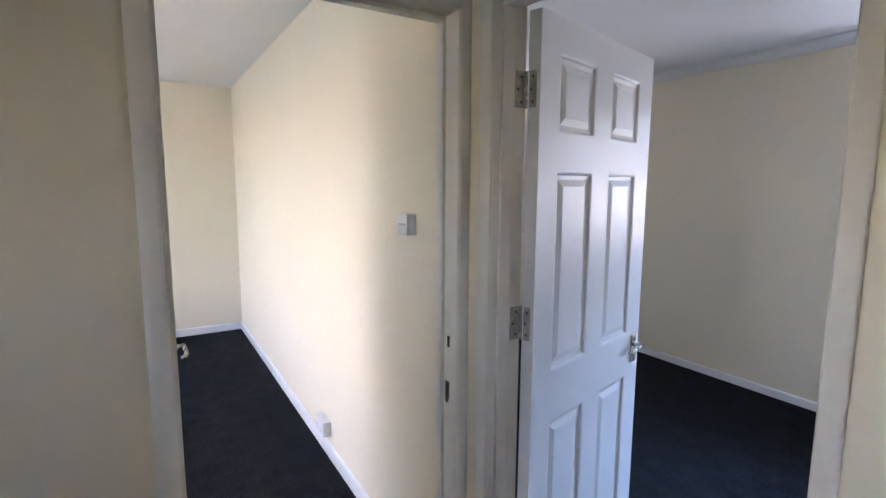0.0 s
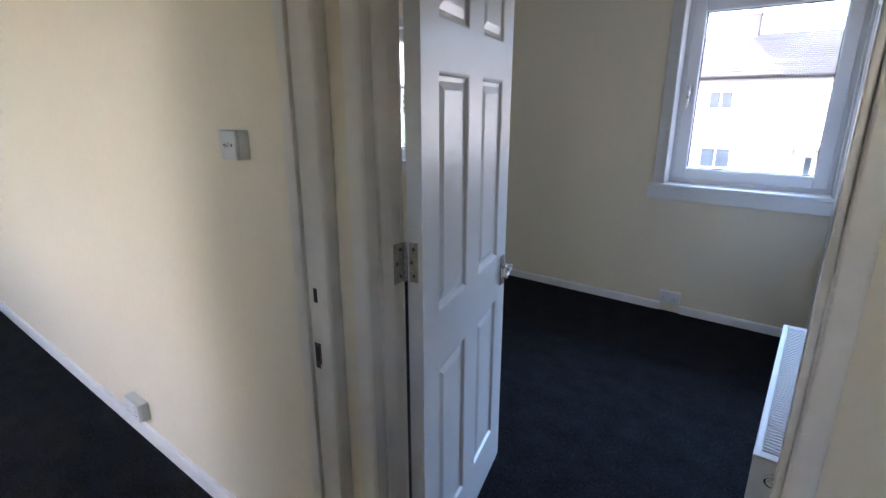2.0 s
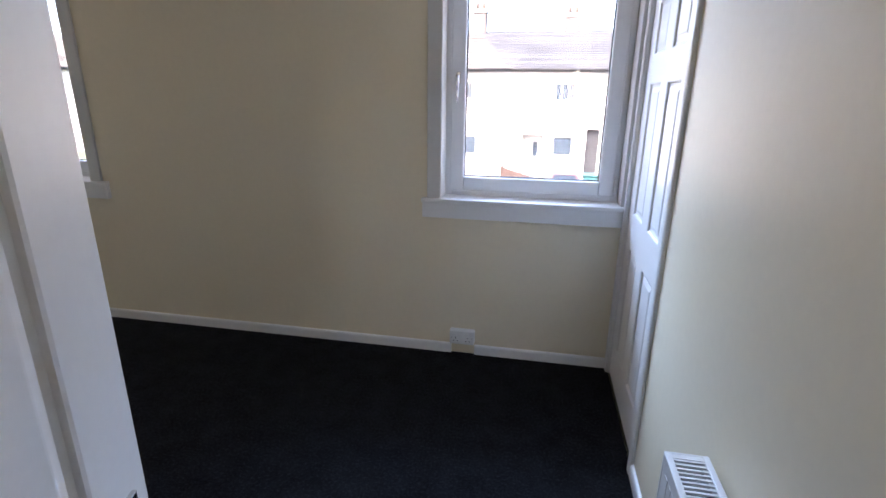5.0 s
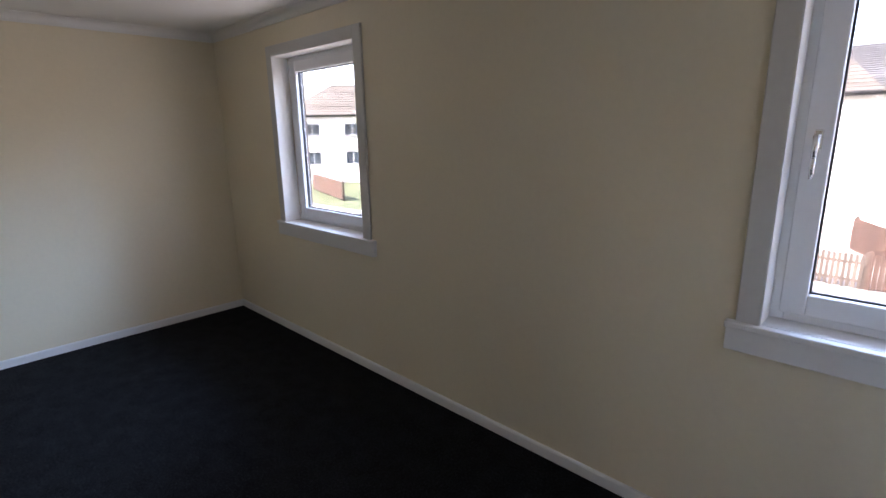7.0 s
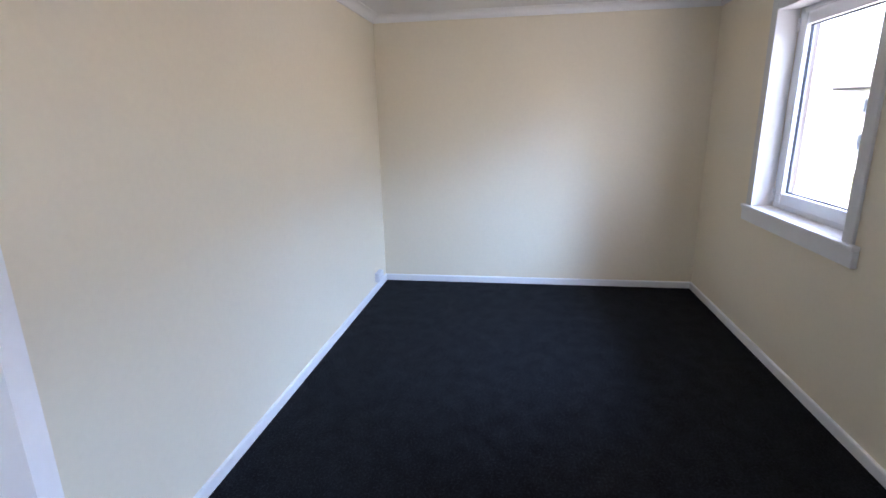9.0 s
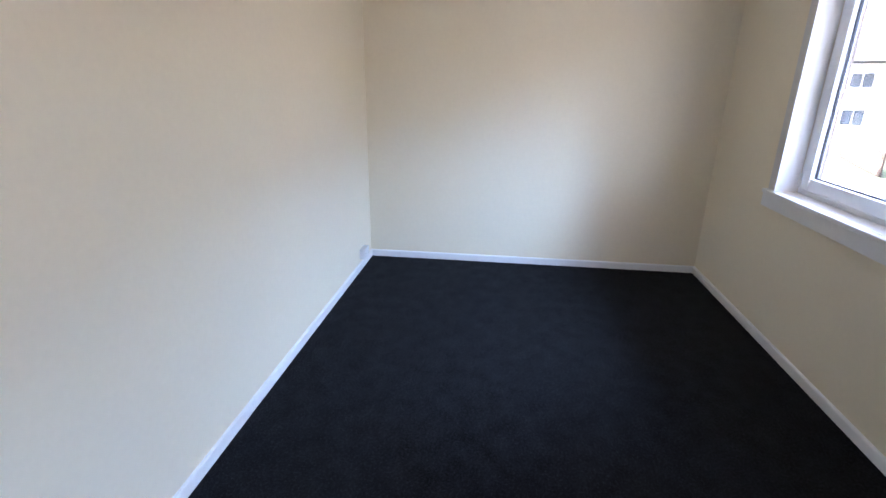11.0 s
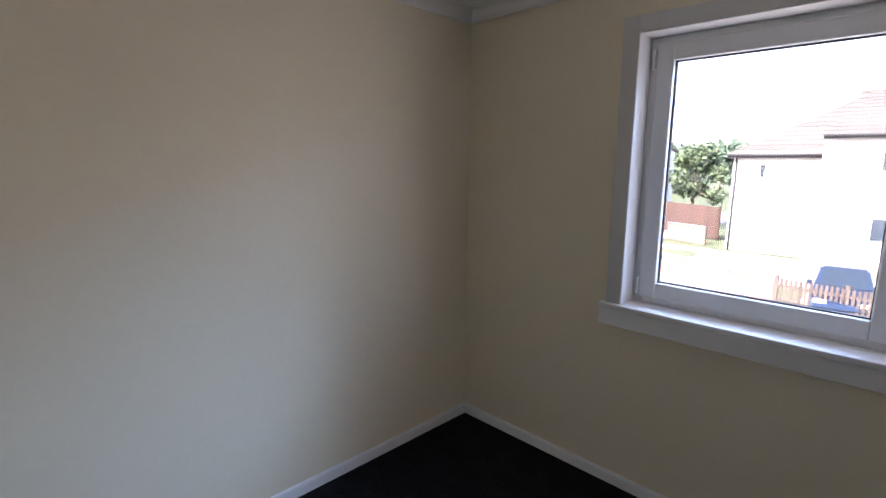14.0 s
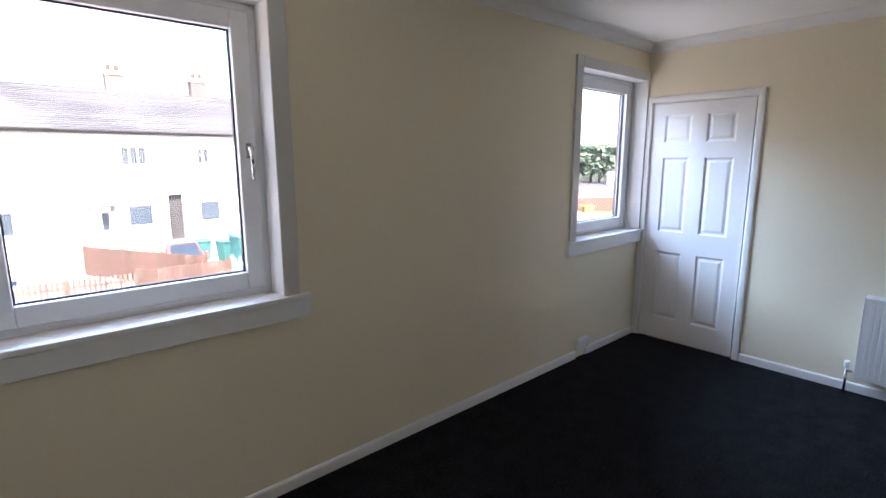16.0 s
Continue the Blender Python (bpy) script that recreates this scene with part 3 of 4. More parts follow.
# ---------- windows ----------
def window(name, o, handle_left, label, arch_right=0.075):
    """A tilt-and-turn white window in the opening o of the north wall, with lining, architrave and sill."""
    x0, x1, z0, z1 = o
    w, h = x1 - x0, z1 - z0
    e = thing(name, label, "window", kind="structure", at=pose(x0, 0, z0))
    # reveal lining boards
    t = 0.003
    rv = boxes((0, t, -0.0165, 0.112, 0.004, h), (w - t, w, -0.0165, 0.112, 0.004, h), (t, w - t, -0.0165, 0.112, h - t, h))
    part("reveal_lining", rv, M_GLOSS, e)
    # outer frame
    f = 0.045
    fr = bmesh.new()
    for b in ((0, f, 0.116, 0.176, 0, h), (w - f, w, 0.116, 0.176, 0, h), (f, w - f, 0.116, 0.176, 0, f), (f, w - f, 0.116, 0.176, h - f, h)):
        box(fr, *b, bevel=0.003)
    part("window_frame", fr, M_UPVC, e)
    # sash
    a, b = 0.030, 0.107
    sash = bmesh.new()
    for q in ((a, b, 0.108, 0.163, a, h - a), (w - b, w - a, 0.108, 0.163, a, h - a), (b, w - b, 0.108, 0.163, a, b), (b, w - b, 0.108, 0.163, h - b, h - a)):
        box(sash, *q, bevel=0.006)
    sa = part("sash", sash, M_UPVC, e)
    g = 0.006
    gk = boxes((b, b + g, 0.136, 0.150, b, h - b), (w - b - g, w - b, 0.136, 0.150, b, h - b), (b + g, w - b - g, 0.136, 0.150, b, b + g), (b + g, w - b - g, 0.136, 0.150, h - b - g, h - b))
    part("gasket", gk, M_GASKET, sa, "black rubber glazing seal")
    pane = part("pane", boxes((b + 0.001, w - b - 0.001, 0.141, 0.145, b + 0.001, h - b - 0.001)), M_GLASS, sa, "glass tinted grey to dim the outdoors")
    pane.visible_shadow = False
    # espagnolette handle
    hx = (a + b) / 2 if handle_left else w - (a + b) / 2
    hz = 1.575 - z0
    hb = boxes((hx - 0.013, hx + 0.013, 0.098, 0.110, hz - 0.032, hz + 0.032), bevel=0.005)
    base = part("handle_base", hb, M_CHROME, sa, "small chrome handle base")
    lv = bmesh.new()
    tube(lv, (hx, 0.102, hz + 0.008), (hx, 0.066, hz + 0.008), 0.011, 0.010)
    tube(lv, (hx, 0.070, hz + 0.012), (hx, 0.062, hz - 0.060), 0.0095, 0.0085)
    tube(lv, (hx, 0.062, hz - 0.055), (hx, 0.068, hz - 0.125), 0.0085, 0.0065)
    part("lever", lv, M_CHROME, base, "silvered window lever")
    # hinge covers on the other stile
    cx = w - a + 0.002 if handle_left else a - 0.014
    for zz in (0.05, h - 0.13):
        hg = boxes((cx, cx + 0.012, 0.096, 0.117, zz, zz + 0.075), bevel=0.003)
        tube(hg, (cx + 0.006, 0.100, zz - 0.012), (cx + 0.006, 0.100, zz + 0.004), 0.006, n=10)
        part("hinge_cover", hg, M_UPVC, e)
    # architrave and sill
    bm = bmesh.new()
    aw = 0.075
    box(bm, -aw, 0, -0.018, 0.0, 0.0, h + aw, 0.004)
    box(bm, w, w + arch_right, -0.018, 0.0, 0.0, h + aw, 0.004)
    box(bm, 0, w, -0.018, 0.0, h, h + aw, 0.004)
    part("architrave", bm, M_SHADETRIM, e)
    end = w + arch_right + (0.045 if arch_right > 0.05 else -0.003)
    sl = bmesh.new()
    box(sl, -0.105, end, -0.040, -0.0005, -0.022, 0.003, 0.005)
    box(sl, 0.0, w, -0.001, 0.117, -0.022, 0.003, 0.0)
    part("window_sill", sl, M_GLOSS, e)
    part("apron", boxes((-0.100, end - 0.004, -0.030, 0.0, -0.105, -0.0225), bevel=0.003), M_GLOSS, e)
    # rendered reveal outside the frame
    orv = boxes((0, 0.012, 0.178, 0.234, 0.004, h), (w - 0.012, w, 0.178, 0.234, 0.004, h), (0.012, w - 0.012, 0.178, 0.234, h - 0.012, h))
    part("outer_reveal", orv, M_OUTREVEAL, e, "buff rendered outer reveal")
    # outside sill
    part("outer_sill", boxes((-0.03, w + 0.03, 0.178, 0.30, -0.07, 0.0), bevel=0.006), M_COPE, e)
    return e


window("window_1", WA, True, "white tilt-and-turn window with chrome lever beside the cupboard", arch_right=0.028)
window("window_2", WB, False, "white tilt-and-turn window with deep painted sill")


# Unseen window, enlarged and tinted so that light in the other bedroom is even.
w3 = thing("window_3", "unseen window of the other bedroom, sized and tinted for even light", "window", kind="structure", at=pose(-4.9, RS - 0.15, 0.60))
part("window_frame", boxes((0, 0.06, -0.03, 0.03, 0, 1.65), (3.14, 3.2, -0.03, 0.03, 0, 1.65), (0.06, 3.14, -0.03, 0.03, 0, 0.06), (0.06, 3.14, -0.03, 0.03, 1.59, 1.65), (1.57, 1.63, -0.03, 0.03, 0.06, 1.59), bevel=0.004), M_UPVC, w3)
for px in (0.062, 1.632):
    part("pane", boxes((px, px + 1.506, -0.003, 0.003, 0.062, 1.588)), M_GLASS, w3, "glass tinted grey to dim the outdoors")


# ---------- fittings ----------
def socket_box(m, label, wide=0.146):
    """A surface double socket in a pattress box; its back lies in y=0, facing -y."""
    e = thing("power_socket", label, "socket", "wall sockets", at=m)
    part("back_box", boxes((-wide / 2, wide / 2, -0.036, 0.0, -0.043, 0.043), bevel=0.004), M_PLASTIC, e)
    fp = part("face_plate", boxes((-wide / 2 + 0.001, wide / 2 - 0.001, -0.045, -0.0362, -0.042, 0.042), bevel=0.003), M_PLASTIC, e)
    for sx in (-0.036, 0.036):
        for dx, dz, ww, hh in ((0, 0.0, 0.004, 0.008), (-0.011, -0.019, 0.0065, 0.004), (0.011, -0.019, 0.0065, 0.004)):
            part("pin_hole", boxes((sx + dx - ww / 2, sx + dx + ww / 2, -0.0456, -0.0448, dz - hh / 2, dz + hh / 2)), M_SLOTSHADE, fp)
        part("rocker", boxes((sx - 0.006, sx + 0.006, -0.048, -0.0445, 0.014, 0.030), bevel=0.0012), M_PLASTIC, fp)
    for sx in (-0.06, 0.06):
        s = lathe(bmesh.new(), ((0.003, 0), (0.003, 0.0008), (0.0015, 0.001)), 10, Matrix.Translation((sx, -0.045, 0)) @ Euler((math.pi / 2, 0, 0)).to_matrix().to_4x4())
        part("screw", s, M_STEEL, fp)
    return e


def light_switch(m, label, size=1.0, deep=0.66, boxy=False):
    """An old surface light switch: a deep rounded block with a dolly and two screws; back in y=0, facing -y."""
    e = thing("light_switch", label, "light switch", "light switches", at=m)
    bm = bmesh.new()
    last = None
    rows = ((0.0, 0.0475, 0.006), (0.024, 0.0475, 0.008), (0.034, 0.0455, 0.010), (0.043, 0.041, 0.013), (0.048, 0.035, 0.014), (0.050, 0.028, 0.013))
    if boxy:
        rows = ((0.0, 0.0475, 0.003), (0.036, 0.0475, 0.003), (0.037, 0.0465, 0.003), (0.0375, 0.0475, 0.003), (0.048, 0.0475, 0.004), (0.050, 0.045, 0.006))
    for d, k, r in rows:
        ring = []
        for cx, cz, a0 in ((k - r, k - r, 0), (-(k - r), k - r, 90), (-(k - r), -(k - r), 180), (k - r, -(k - r), 270)):
            for i in range(5):
                a = radians(a0 + i * 22.5)
                ring.append(bm.verts.new((cx + r * math.cos(a), -d, cz + r * math.sin(a))))
        if last:
            for i in range(20):
                bm.faces.new((last[i], last[(i + 1) % 20], ring[(i + 1) % 20], ring[i])).smooth = True
        last = ring
    bm.faces.new(last)
    bmesh.ops.recalc_face_normals(bm, faces=bm.faces)
    body = part("body", bm, M_PLASTIC, e)
    for sx in (-0.022, 0.022):
        s = lathe(bmesh.new(), ((0.0042, 0), (0.0042, 0.001), (0.002, 0.0014)), 12, Matrix.Translation((sx, -0.0498, 0.0)) @ Euler((math.pi / 2, 0, 0)).to_matrix().to_4x4())
        part("screw", s, M_BRASS, body, "dull screw head")
    dl = bmesh.new()
    lathe(dl, ((0.008, 0), (0.008, 0.003), (0.005, 0.004)), 14, Matrix.Translation((0, -0.0498, 0.002)) @ Euler((math.pi / 2, 0, 0)).to_matrix().to_4x4())
    tube(dl, (0, -0.052, 0.002), (0, -0.062, -0.006), 0.003, 0.004, n=12)
    part("dolly", dl, M_PLASTIC, body, "small toggle dolly")
    e.scale = (size, size * deep, size)
    return e


light_switch(pose(0, -2.595, 1.345, 0, 0, -90), "white surface-mounted light switch on the cream wall by the door", 0.9)
light_switch(pose(-1.33, RN, 1.372), "white surface-mounted light switch on the other bedroom's wall", 0.78, 0.95, True)
socket_box(pose(-0.838, 0.0, 0.118), "white surface double socket low on the window wall")
socket_box(pose(-4.93, S, 0.135, 0, 0, 180), "white surface double socket low in the room's corner")
socket_box(pose(-2.37, RN, 0.168), "white surface double socket above the other bedroom's skirting")


def radiator(m, length=0.97, z0=0.115, z1=0.672, depth=0.098):
    """A double-panel convector: back plane at y=0 of the wall, facing -y, x along the wall from 0 to length."""
    e = thing("radiator", "white double-panel radiator with slotted top grille on the wall", "radiator", at=m)
    b0, b1 = -0.020, -0.020 - depth
    fp = bmesh.new()
    box(fp, 0, length, b1, b1 + 0.012, z0 + 0.012, z1 - 0.008, 0.004)
    front = part("front_panel", fp, M_RAD, e)
    rib = bmesh.new()
    n = 28
    for i in range(n):
        x = 0.03 + (length - 0.06) * (i + 0.5) / n
        box(rib, x - 0.0105, x + 0.0105, b1 - 0.0012, b1 + 0.001, z0 + 0.04, z1 - 0.04, 0.0010)
    part("pressed_ribs", rib, M_RAD, front)
    part("rear_panel", boxes((0, length, b0 - 0.012, b0, z0 + 0.012, z1 - 0.012), bevel=0.004), M_RAD, e)
    for x in (0.0, length - 0.004):
        sp = part("side_panel", boxes((x - 0.001, x + 0.005, b1 - 0.001, b0 + 0.001, z0 + 0.010, z1), bevel=0.0015), M_RAD, e)
        sg = -1 if x == 0.0 else 1
        pl = lathe(bmesh.new(), ((0.0175, 0), (0.0175, 0.004), (0.014, 0.006), (0.008, 0.006), (0.0075, 0.003)), 20,
                   Matrix.Translation((x + (0.005 if sg > 0 else -0.001), (b0 + b1) / 2 - 0.004, z1 - 0.055)) @ Euler((0, sg * math.pi / 2, 0)).to_matrix().to_4x4())
        part("blanking_plug", pl, M_CHROME, sp, "chrome blanking plug")
    gr = bmesh.new()
    box(gr, -0.001, length + 0.001, b1 - 0.002, b1 + 0.015, z1 - 0.010, z1, 0.003)
    box(gr, -0.001, length + 0.001, b0 - 0.015, b0 + 0.002, z1 - 0.010, z1, 0.003)
    box(gr, -0.001, 0.020, b1 + 0.010, b0 - 0.010, z1 - 0.004, z1 - 0.001)
    box(gr, length - 0.020, length + 0.001, b1 + 0.010, b0 - 0.010, z1 - 0.004, z1 - 0.001)
    grille = part("top_grille", gr, M_RAD, e)
    slat = None
    n = 62
    for i in range(n):
        x = 0.024 + (length - 0.048) * i / (n - 1)
        if slat is None:
            first = part("slat", boxes((-0.0031, 0.0031, b1 + 0.014, b0 - 0.014, z1 - 0.006, z1 - 0.002)), M_RAD, grille)
            first.matrix_local = pose(x, 0, 0)
            slat = first.data
        else:
            share("slat", slat, grille, pose(x, 0, 0))
    # A single dark block paints the shade below the slats.
    part("convector_fins", boxes((0.012, length - 0.012, b1 + 0.016, b0 - 0.016, z0 + 0.03, z1 - 0.022)), M_SLOTSHADE, e, "dark block for the shade among the convector fins")
    for x, who in ((-0.045, 0), (length + 0.045, 1)):
        vb = bmesh.new()
        yv = (b0 + b1) / 2
        sg = 1 if x < 0 else -1
        tube(vb, (x, yv, 0.0), (x, yv, z0 + 0.055), 0.0078, n=12)
        tube(vb, (x, yv, z0 + 0.045), (x + sg * 0.05, yv, z0 + 0.045), 0.010, n=12)
        valve = part("valve", vb, M_CHROME, e, "chrome valve body and pipe")
        cb = lathe(bmesh.new(), ((0.0135, 0), (0.0165, 0.006), (0.0165, 0.040), (0.014, 0.048)), 18, Matrix.Translation((x, yv, z0 + 0.062)))
        part("valve_cap", cb, M_PLASTIC, valve, "white plastic valve cap")
    for x in (0.15, length - 0.15):
        part("bracket", boxes((x - 0.015, x + 0.015, -0.021, 0.0, z0 + 0.06, z1 - 0.06)), M_STEEL, e)
    return e


radiator(pose(0, -1.576, 0, 0, 0, -90), 0.918)


# ---------- outdoors ----------
G = -2.65                       # street level below the bedroom floor
structure("ground", boxes((-400, 400, -400, 400, G - 0.5, G - 0.02)), M_GRASS, "mown grass and gardens reaching the horizon", "ground")
structure("road", boxes((-120, 120, 5.5, 12.2, G - 0.05, G)), M_ASPHALT, "worn pale asphalt street", "road")
structure("side_road", boxes((-21.5, -14.6, 12.2, 21.6, G - 0.05, G + 0.004)), M_ASPHALT, "worn asphalt side street", "road")
structure("pavement_1", boxes((-14.6, 120, 12.2, 14.0, G - 0.05, G + 0.11), bevel=0.02), M_PAVE, "concrete pavement with kerb", "pavement")
structure("pavement_2", boxes((-120, 120, 3.9, 5.5, G - 0.05, G + 0.11), bevel=0.02), M_PAVE, "concrete pavement with kerb", "pavement")
structure("pavement_3", boxes((-120, -21.5, 12.2, 14.0, G - 0.05, G + 0.11), bevel=0.02), M_PAVE, "concrete pavement with kerb", "pavement")
structure("own_wall", boxes((W - 0.3, 1.9, 0.24, 0.26, G, -0.05)), M_ROUGHCAST, "roughcast wall of this house below the windows", "wall")

# Unseen pale slabs, added so that the grass throws no green light indoors.
structure("own_garden", boxes((-14.0, 14, -22, -7.0, G - 0.05, G + 0.02), (-14, 14, 0.4, 3.8, G - 0.05, G + 0.02)), M_GRAVEL, "unseen pale ground added round this house to bounce neutral light", "ground")
structure("drive", boxes((-24.0, -14.05, 21.6, 45.0, G - 0.05, G + 0.012)), M_GRAVEL, "pale gravel drive beside the white houses", "ground")
structure("front_gardens", boxes((-14.0, 30, 14.0, 24.4, G - 0.05, G + 0.03)), M_GRAVEL, "pale paved and gravelled front gardens", "ground")
structure("verge", boxes((-9.0, -6.0, 16.2, 18.0, G - 0.02, G + 0.06), (-13.6, -11.0, 20.5, 23.0, G - 0.02, G + 0.06), bevel=0.02), M_GRASS, "small patches of rough grass", "ground")


def house_window(parent, x0, x1, z0, z1, y, lights=2, depth=0.10):
    """Casement in an opening of a wall whose face is at y, facing -y."""
    f = 0.055
    n = lights
    fr = boxes((x0, x1, y + depth - 0.03, y + depth + 0.04, z0, z0 + f), (x0, x1, y + depth - 0.03, y + depth + 0.04, z1 - f, z1))
    for i in range(n + 1):
        cx = x0 + f / 2 + (x1 - x0 - f) * i / n
        box(fr, cx - f / 2, cx + f / 2, y + depth - 0.03, y + depth + 0.04, z0 + f, z1 - f)
    w = part("window", fr, M_OUTFRAME, parent, "white framed window")
    for i in range(n):
        a = x0 + f + (x1 - x0 - f) * i / n
        b = x0 + (x1 - x0 - f) * (i + 1) / n
        part("pane", boxes((a, b, y + depth, y + depth + 0.015, z0 + f, z1 - f)), M_OUTGLASS, w, "dark reflecting glass")
    part("sill", boxes((x0 - 0.06, x1 + 0.06, y - 0.06, y + depth, z0 - 0.09, z0 - 0.002), bevel=0.01), M_COPE, w)


def roof_courses(parent, xa0, xa1, xb0, xb1, y0, z0, y1, z1, n, material, name="tile_course"):
    """Overlapping courses from the eave (xa0..xa1 at y0, z0) up to the ridge (xb0..xb1 at y1, z1)."""
    for i in range(n):
        s, e = i / n, (i + 1.12) / n
        bm = bmesh.new()
        q = []
        for k, lift in ((s, 0.05), (e, 0.012)):
            a, b = xa0 + (xb0 - xa0) * k, xa1 + (xb1 - xa1) * k
            y, z = y0 + (y1 - y0) * k, z0 + (z1 - z0) * k
            q.append([bm.verts.new((a, y, z + lift)), bm.verts.new((b, y, z + lift)), bm.verts.new((b, y, z + lift - 0.045)), bm.verts.new((a, y, z + lift - 0.045))])
        for k in range(4):
            bm.faces.new((q[0][k], q[0][(k + 1) % 4], q[1][(k + 1) % 4], q[1][k]))
        bm.faces.new(q[0][::-1])
        bm.faces.new(q[1])
        bmesh.ops.recalc_face_normals(bm, faces=bm.faces)
        part(name, bm, material, parent)


def chimney(parent, x, y, z0, z1, w=0.8, d=0.65, pots=2):
    bm = boxes((x - w / 2, x + w / 2, y - d / 2, y + d / 2, z0, z1 - 0.22))
    st = part("chimney", bm, M_BRICK, parent, "red brick chimney stack")
    cp = boxes((x - w / 2 - 0.05, x + w / 2 + 0.05, y - d / 2 - 0.05, y + d / 2 + 0.05, z1 - 0.22, z1 - 0.08), (x - w / 2 - 0.02, x + w / 2 + 0.02, y - d / 2 - 0.02, y + d / 2 + 0.02, z1 - 0.08, z1))
    part("cope", cp, M_COPE, st, "concrete chimney cope")
    for i in range(pots):
        px = x + (i - (pots - 1) / 2) * 0.36
        part("chimney_pot", lathe(bmesh.new(), ((0.12, 0), (0.10, 0.25), (0.13, 0.28), (0.12, 0.34)), 14, Matrix.Translation((px, y, z1))), M_POT, st)


def gutter(parent, x0, x1, y, z):
    bm = bmesh.new()
    tube(bm, (x0, y - 0.09, z - 0.03), (x1, y - 0.09, z - 0.03), 0.06, n=10)
    box(bm, x0, x1, y - 0.05, y, z - 0.16, z + 0.0)
    part("gutter", bm, M_DKDOOR, parent, "dark gutter and fascia")


FY, EZ, RY, RZ = 24.5, 2.80, 29.0, 5.05


def downpipe(parent, x, y, z0, z1):
    bm = tube(bmesh.new(), (x, y - 0.07, z0), (x, y - 0.07, z1), 0.04, n=10)
    tube(bm, (x, y - 0.07, z1), (x - 0.25, y - 0.10, z1 + 0.18), 0.04, n=10)
    part("downpipe", bm, M_OUTFRAME, parent, "white downpipe")


# long slate-roofed terrace
tx0, tx1 = -2.2, 30.0
ter = thing("terraced_house", "pale rendered two-storey terrace with a grey slate roof", "house", "houses across the street")
ops = []
unit = [(0.15, 1.22, 1.28, 2.15), (0.2, 1.25, -1.52, -0.52), (-0.95, -0.45, G + 0.15, -0.55)]
for k in range(4):
    dx = 7.6 * k
    ops += [(a + dx, b + dx, c, d) for a, b, c, d in unit]
    mirror = [(3.35 + dx, 3.95 + dx, 1.32, 2.12), (3.3 + dx, 4.3 + dx, -1.52, -0.5), (1.9 + dx, 2.55 + dx, G + 0.05, -0.1)]
    ops += mirror
ops = [o for o in ops if o[1] < tx1 - 0.3]
part("wall", wall_bm(tx0, tx1, G, EZ, FY, FY + 0.22, ops), M_RENDER, ter)
part("rear_wall", boxes((tx0, tx1, FY + 0.45, FY + 9.0, G, EZ - 0.05)), M_RENDER, ter)
for o in ops:
    if o[2] < G + 0.2:
        if o[1] - o[0] > 0.6:
            # Dark slab that paints the shade within the open entry.
            part("passage", boxes((o[0], o[1], FY + 0.24, FY + 0.4, o[2], o[3])), M_DKDOOR, ter, "dark slab for the shade inside the open close entry")
        else:
            dr = part("door", boxes((o[0], o[1], FY + 0.10, FY + 0.16, o[2], o[3]), bevel=0.01), M_OUTFRAME, ter, "white front door with dark glass")
            part("glass", boxes((o[0] + 0.14, o[1] - 0.10, FY + 0.085, FY + 0.101, o[2] + 0.9, o[3] - 0.25)), M_OUTGLASS, dr)
    else:
        house_window(ter, *o, FY, 3 if o[1] - o[0] > 1.0 and o[2] > 0 else 2 if o[1] - o[0] < 1.0 else 1)
for k in range(4):
    x = -0.85 + 7.6 * k
    part("door_canopy", boxes((x - 0.55, x + 0.55, FY - 0.75, FY, -0.42, -0.30), (x - 0.50, x - 0.40, FY - 0.5, FY, -0.75, -0.42), (x + 0.40, x + 0.50, FY - 0.5, FY, -0.75, -0.42), bevel=0.01), M_COPE, ter, "concrete door canopy on brackets")
roof = part("roof", boxes((tx0, tx1, FY + 4.3, RY + 0.2, RZ - 0.30, RZ + 0.02)), M_SLATE, ter)
rb = bmesh.new()
vs = [rb.verts.new(c) for c in ((tx0 - 3.0, FY - 0.25, EZ - 0.08), (tx1, FY - 0.25, EZ - 0.08), (tx1, RY, RZ - 0.02), (tx0 - 3.0, RY, RZ - 0.02), (tx0 - 3.0, RY + 4.8, EZ), (tx1, RY + 4.8, EZ))]
rb.faces.new((vs[0], vs[1], vs[2], vs[3]))
rb.faces.new((vs[3], vs[2], vs[5], vs[4]))
rb.faces.new((vs[0], vs[3], vs[4]))
rb.faces.new((vs[1], vs[5], vs[2]))
part("roof_deck", rb, M_SLATE, roof)
roof_courses(roof, tx0, tx1, tx0 - 3.0, tx1, FY - 0.3, EZ - 0.02, RY, RZ + 0.03, 22, M_SLATE, "slate_course")
gutter(ter, tx0, tx1, FY - 0.25, EZ + 0.02)
downpipe(ter, 0.0, FY, G, EZ - 0.25)
for cx in (0.95, 4.95, 12.5, 20.0):
    chimney(ter, cx, RY, RZ - 0.5, 6.0)

# tile-roofed end house with a lower side wing
hx0, hx1 = -7.07, -2.2
hs = thing("end_house", "white rendered house with a buff tiled hipped roof", "house", "houses across the street")
hy = FY - 0.06
hops = [(-5.15, -4.05, 1.30, 2.17), (-5.2, -3.8, -1.55, -0.55), (-6.75, -6.05, G + 0.1, -0.75)]
part("wall", wall_bm(hx0, hx1, G, EZ, hy, hy + 0.25, hops), M_RENDER, hs)
part("rear_wall", boxes((hx0, hx1, hy + 0.45, FY + 8.5, G, EZ - 0.02)), M_RENDER, hs)
part("party_wall", boxes((hx0 - 0.0, hx0 + 0.2, hy + 0.25, hy + 0.45, G, EZ)), M_RENDER, hs)
house_window(hs, *hops[0], hy, 2)
house_window(hs, *hops[1], hy, 2)
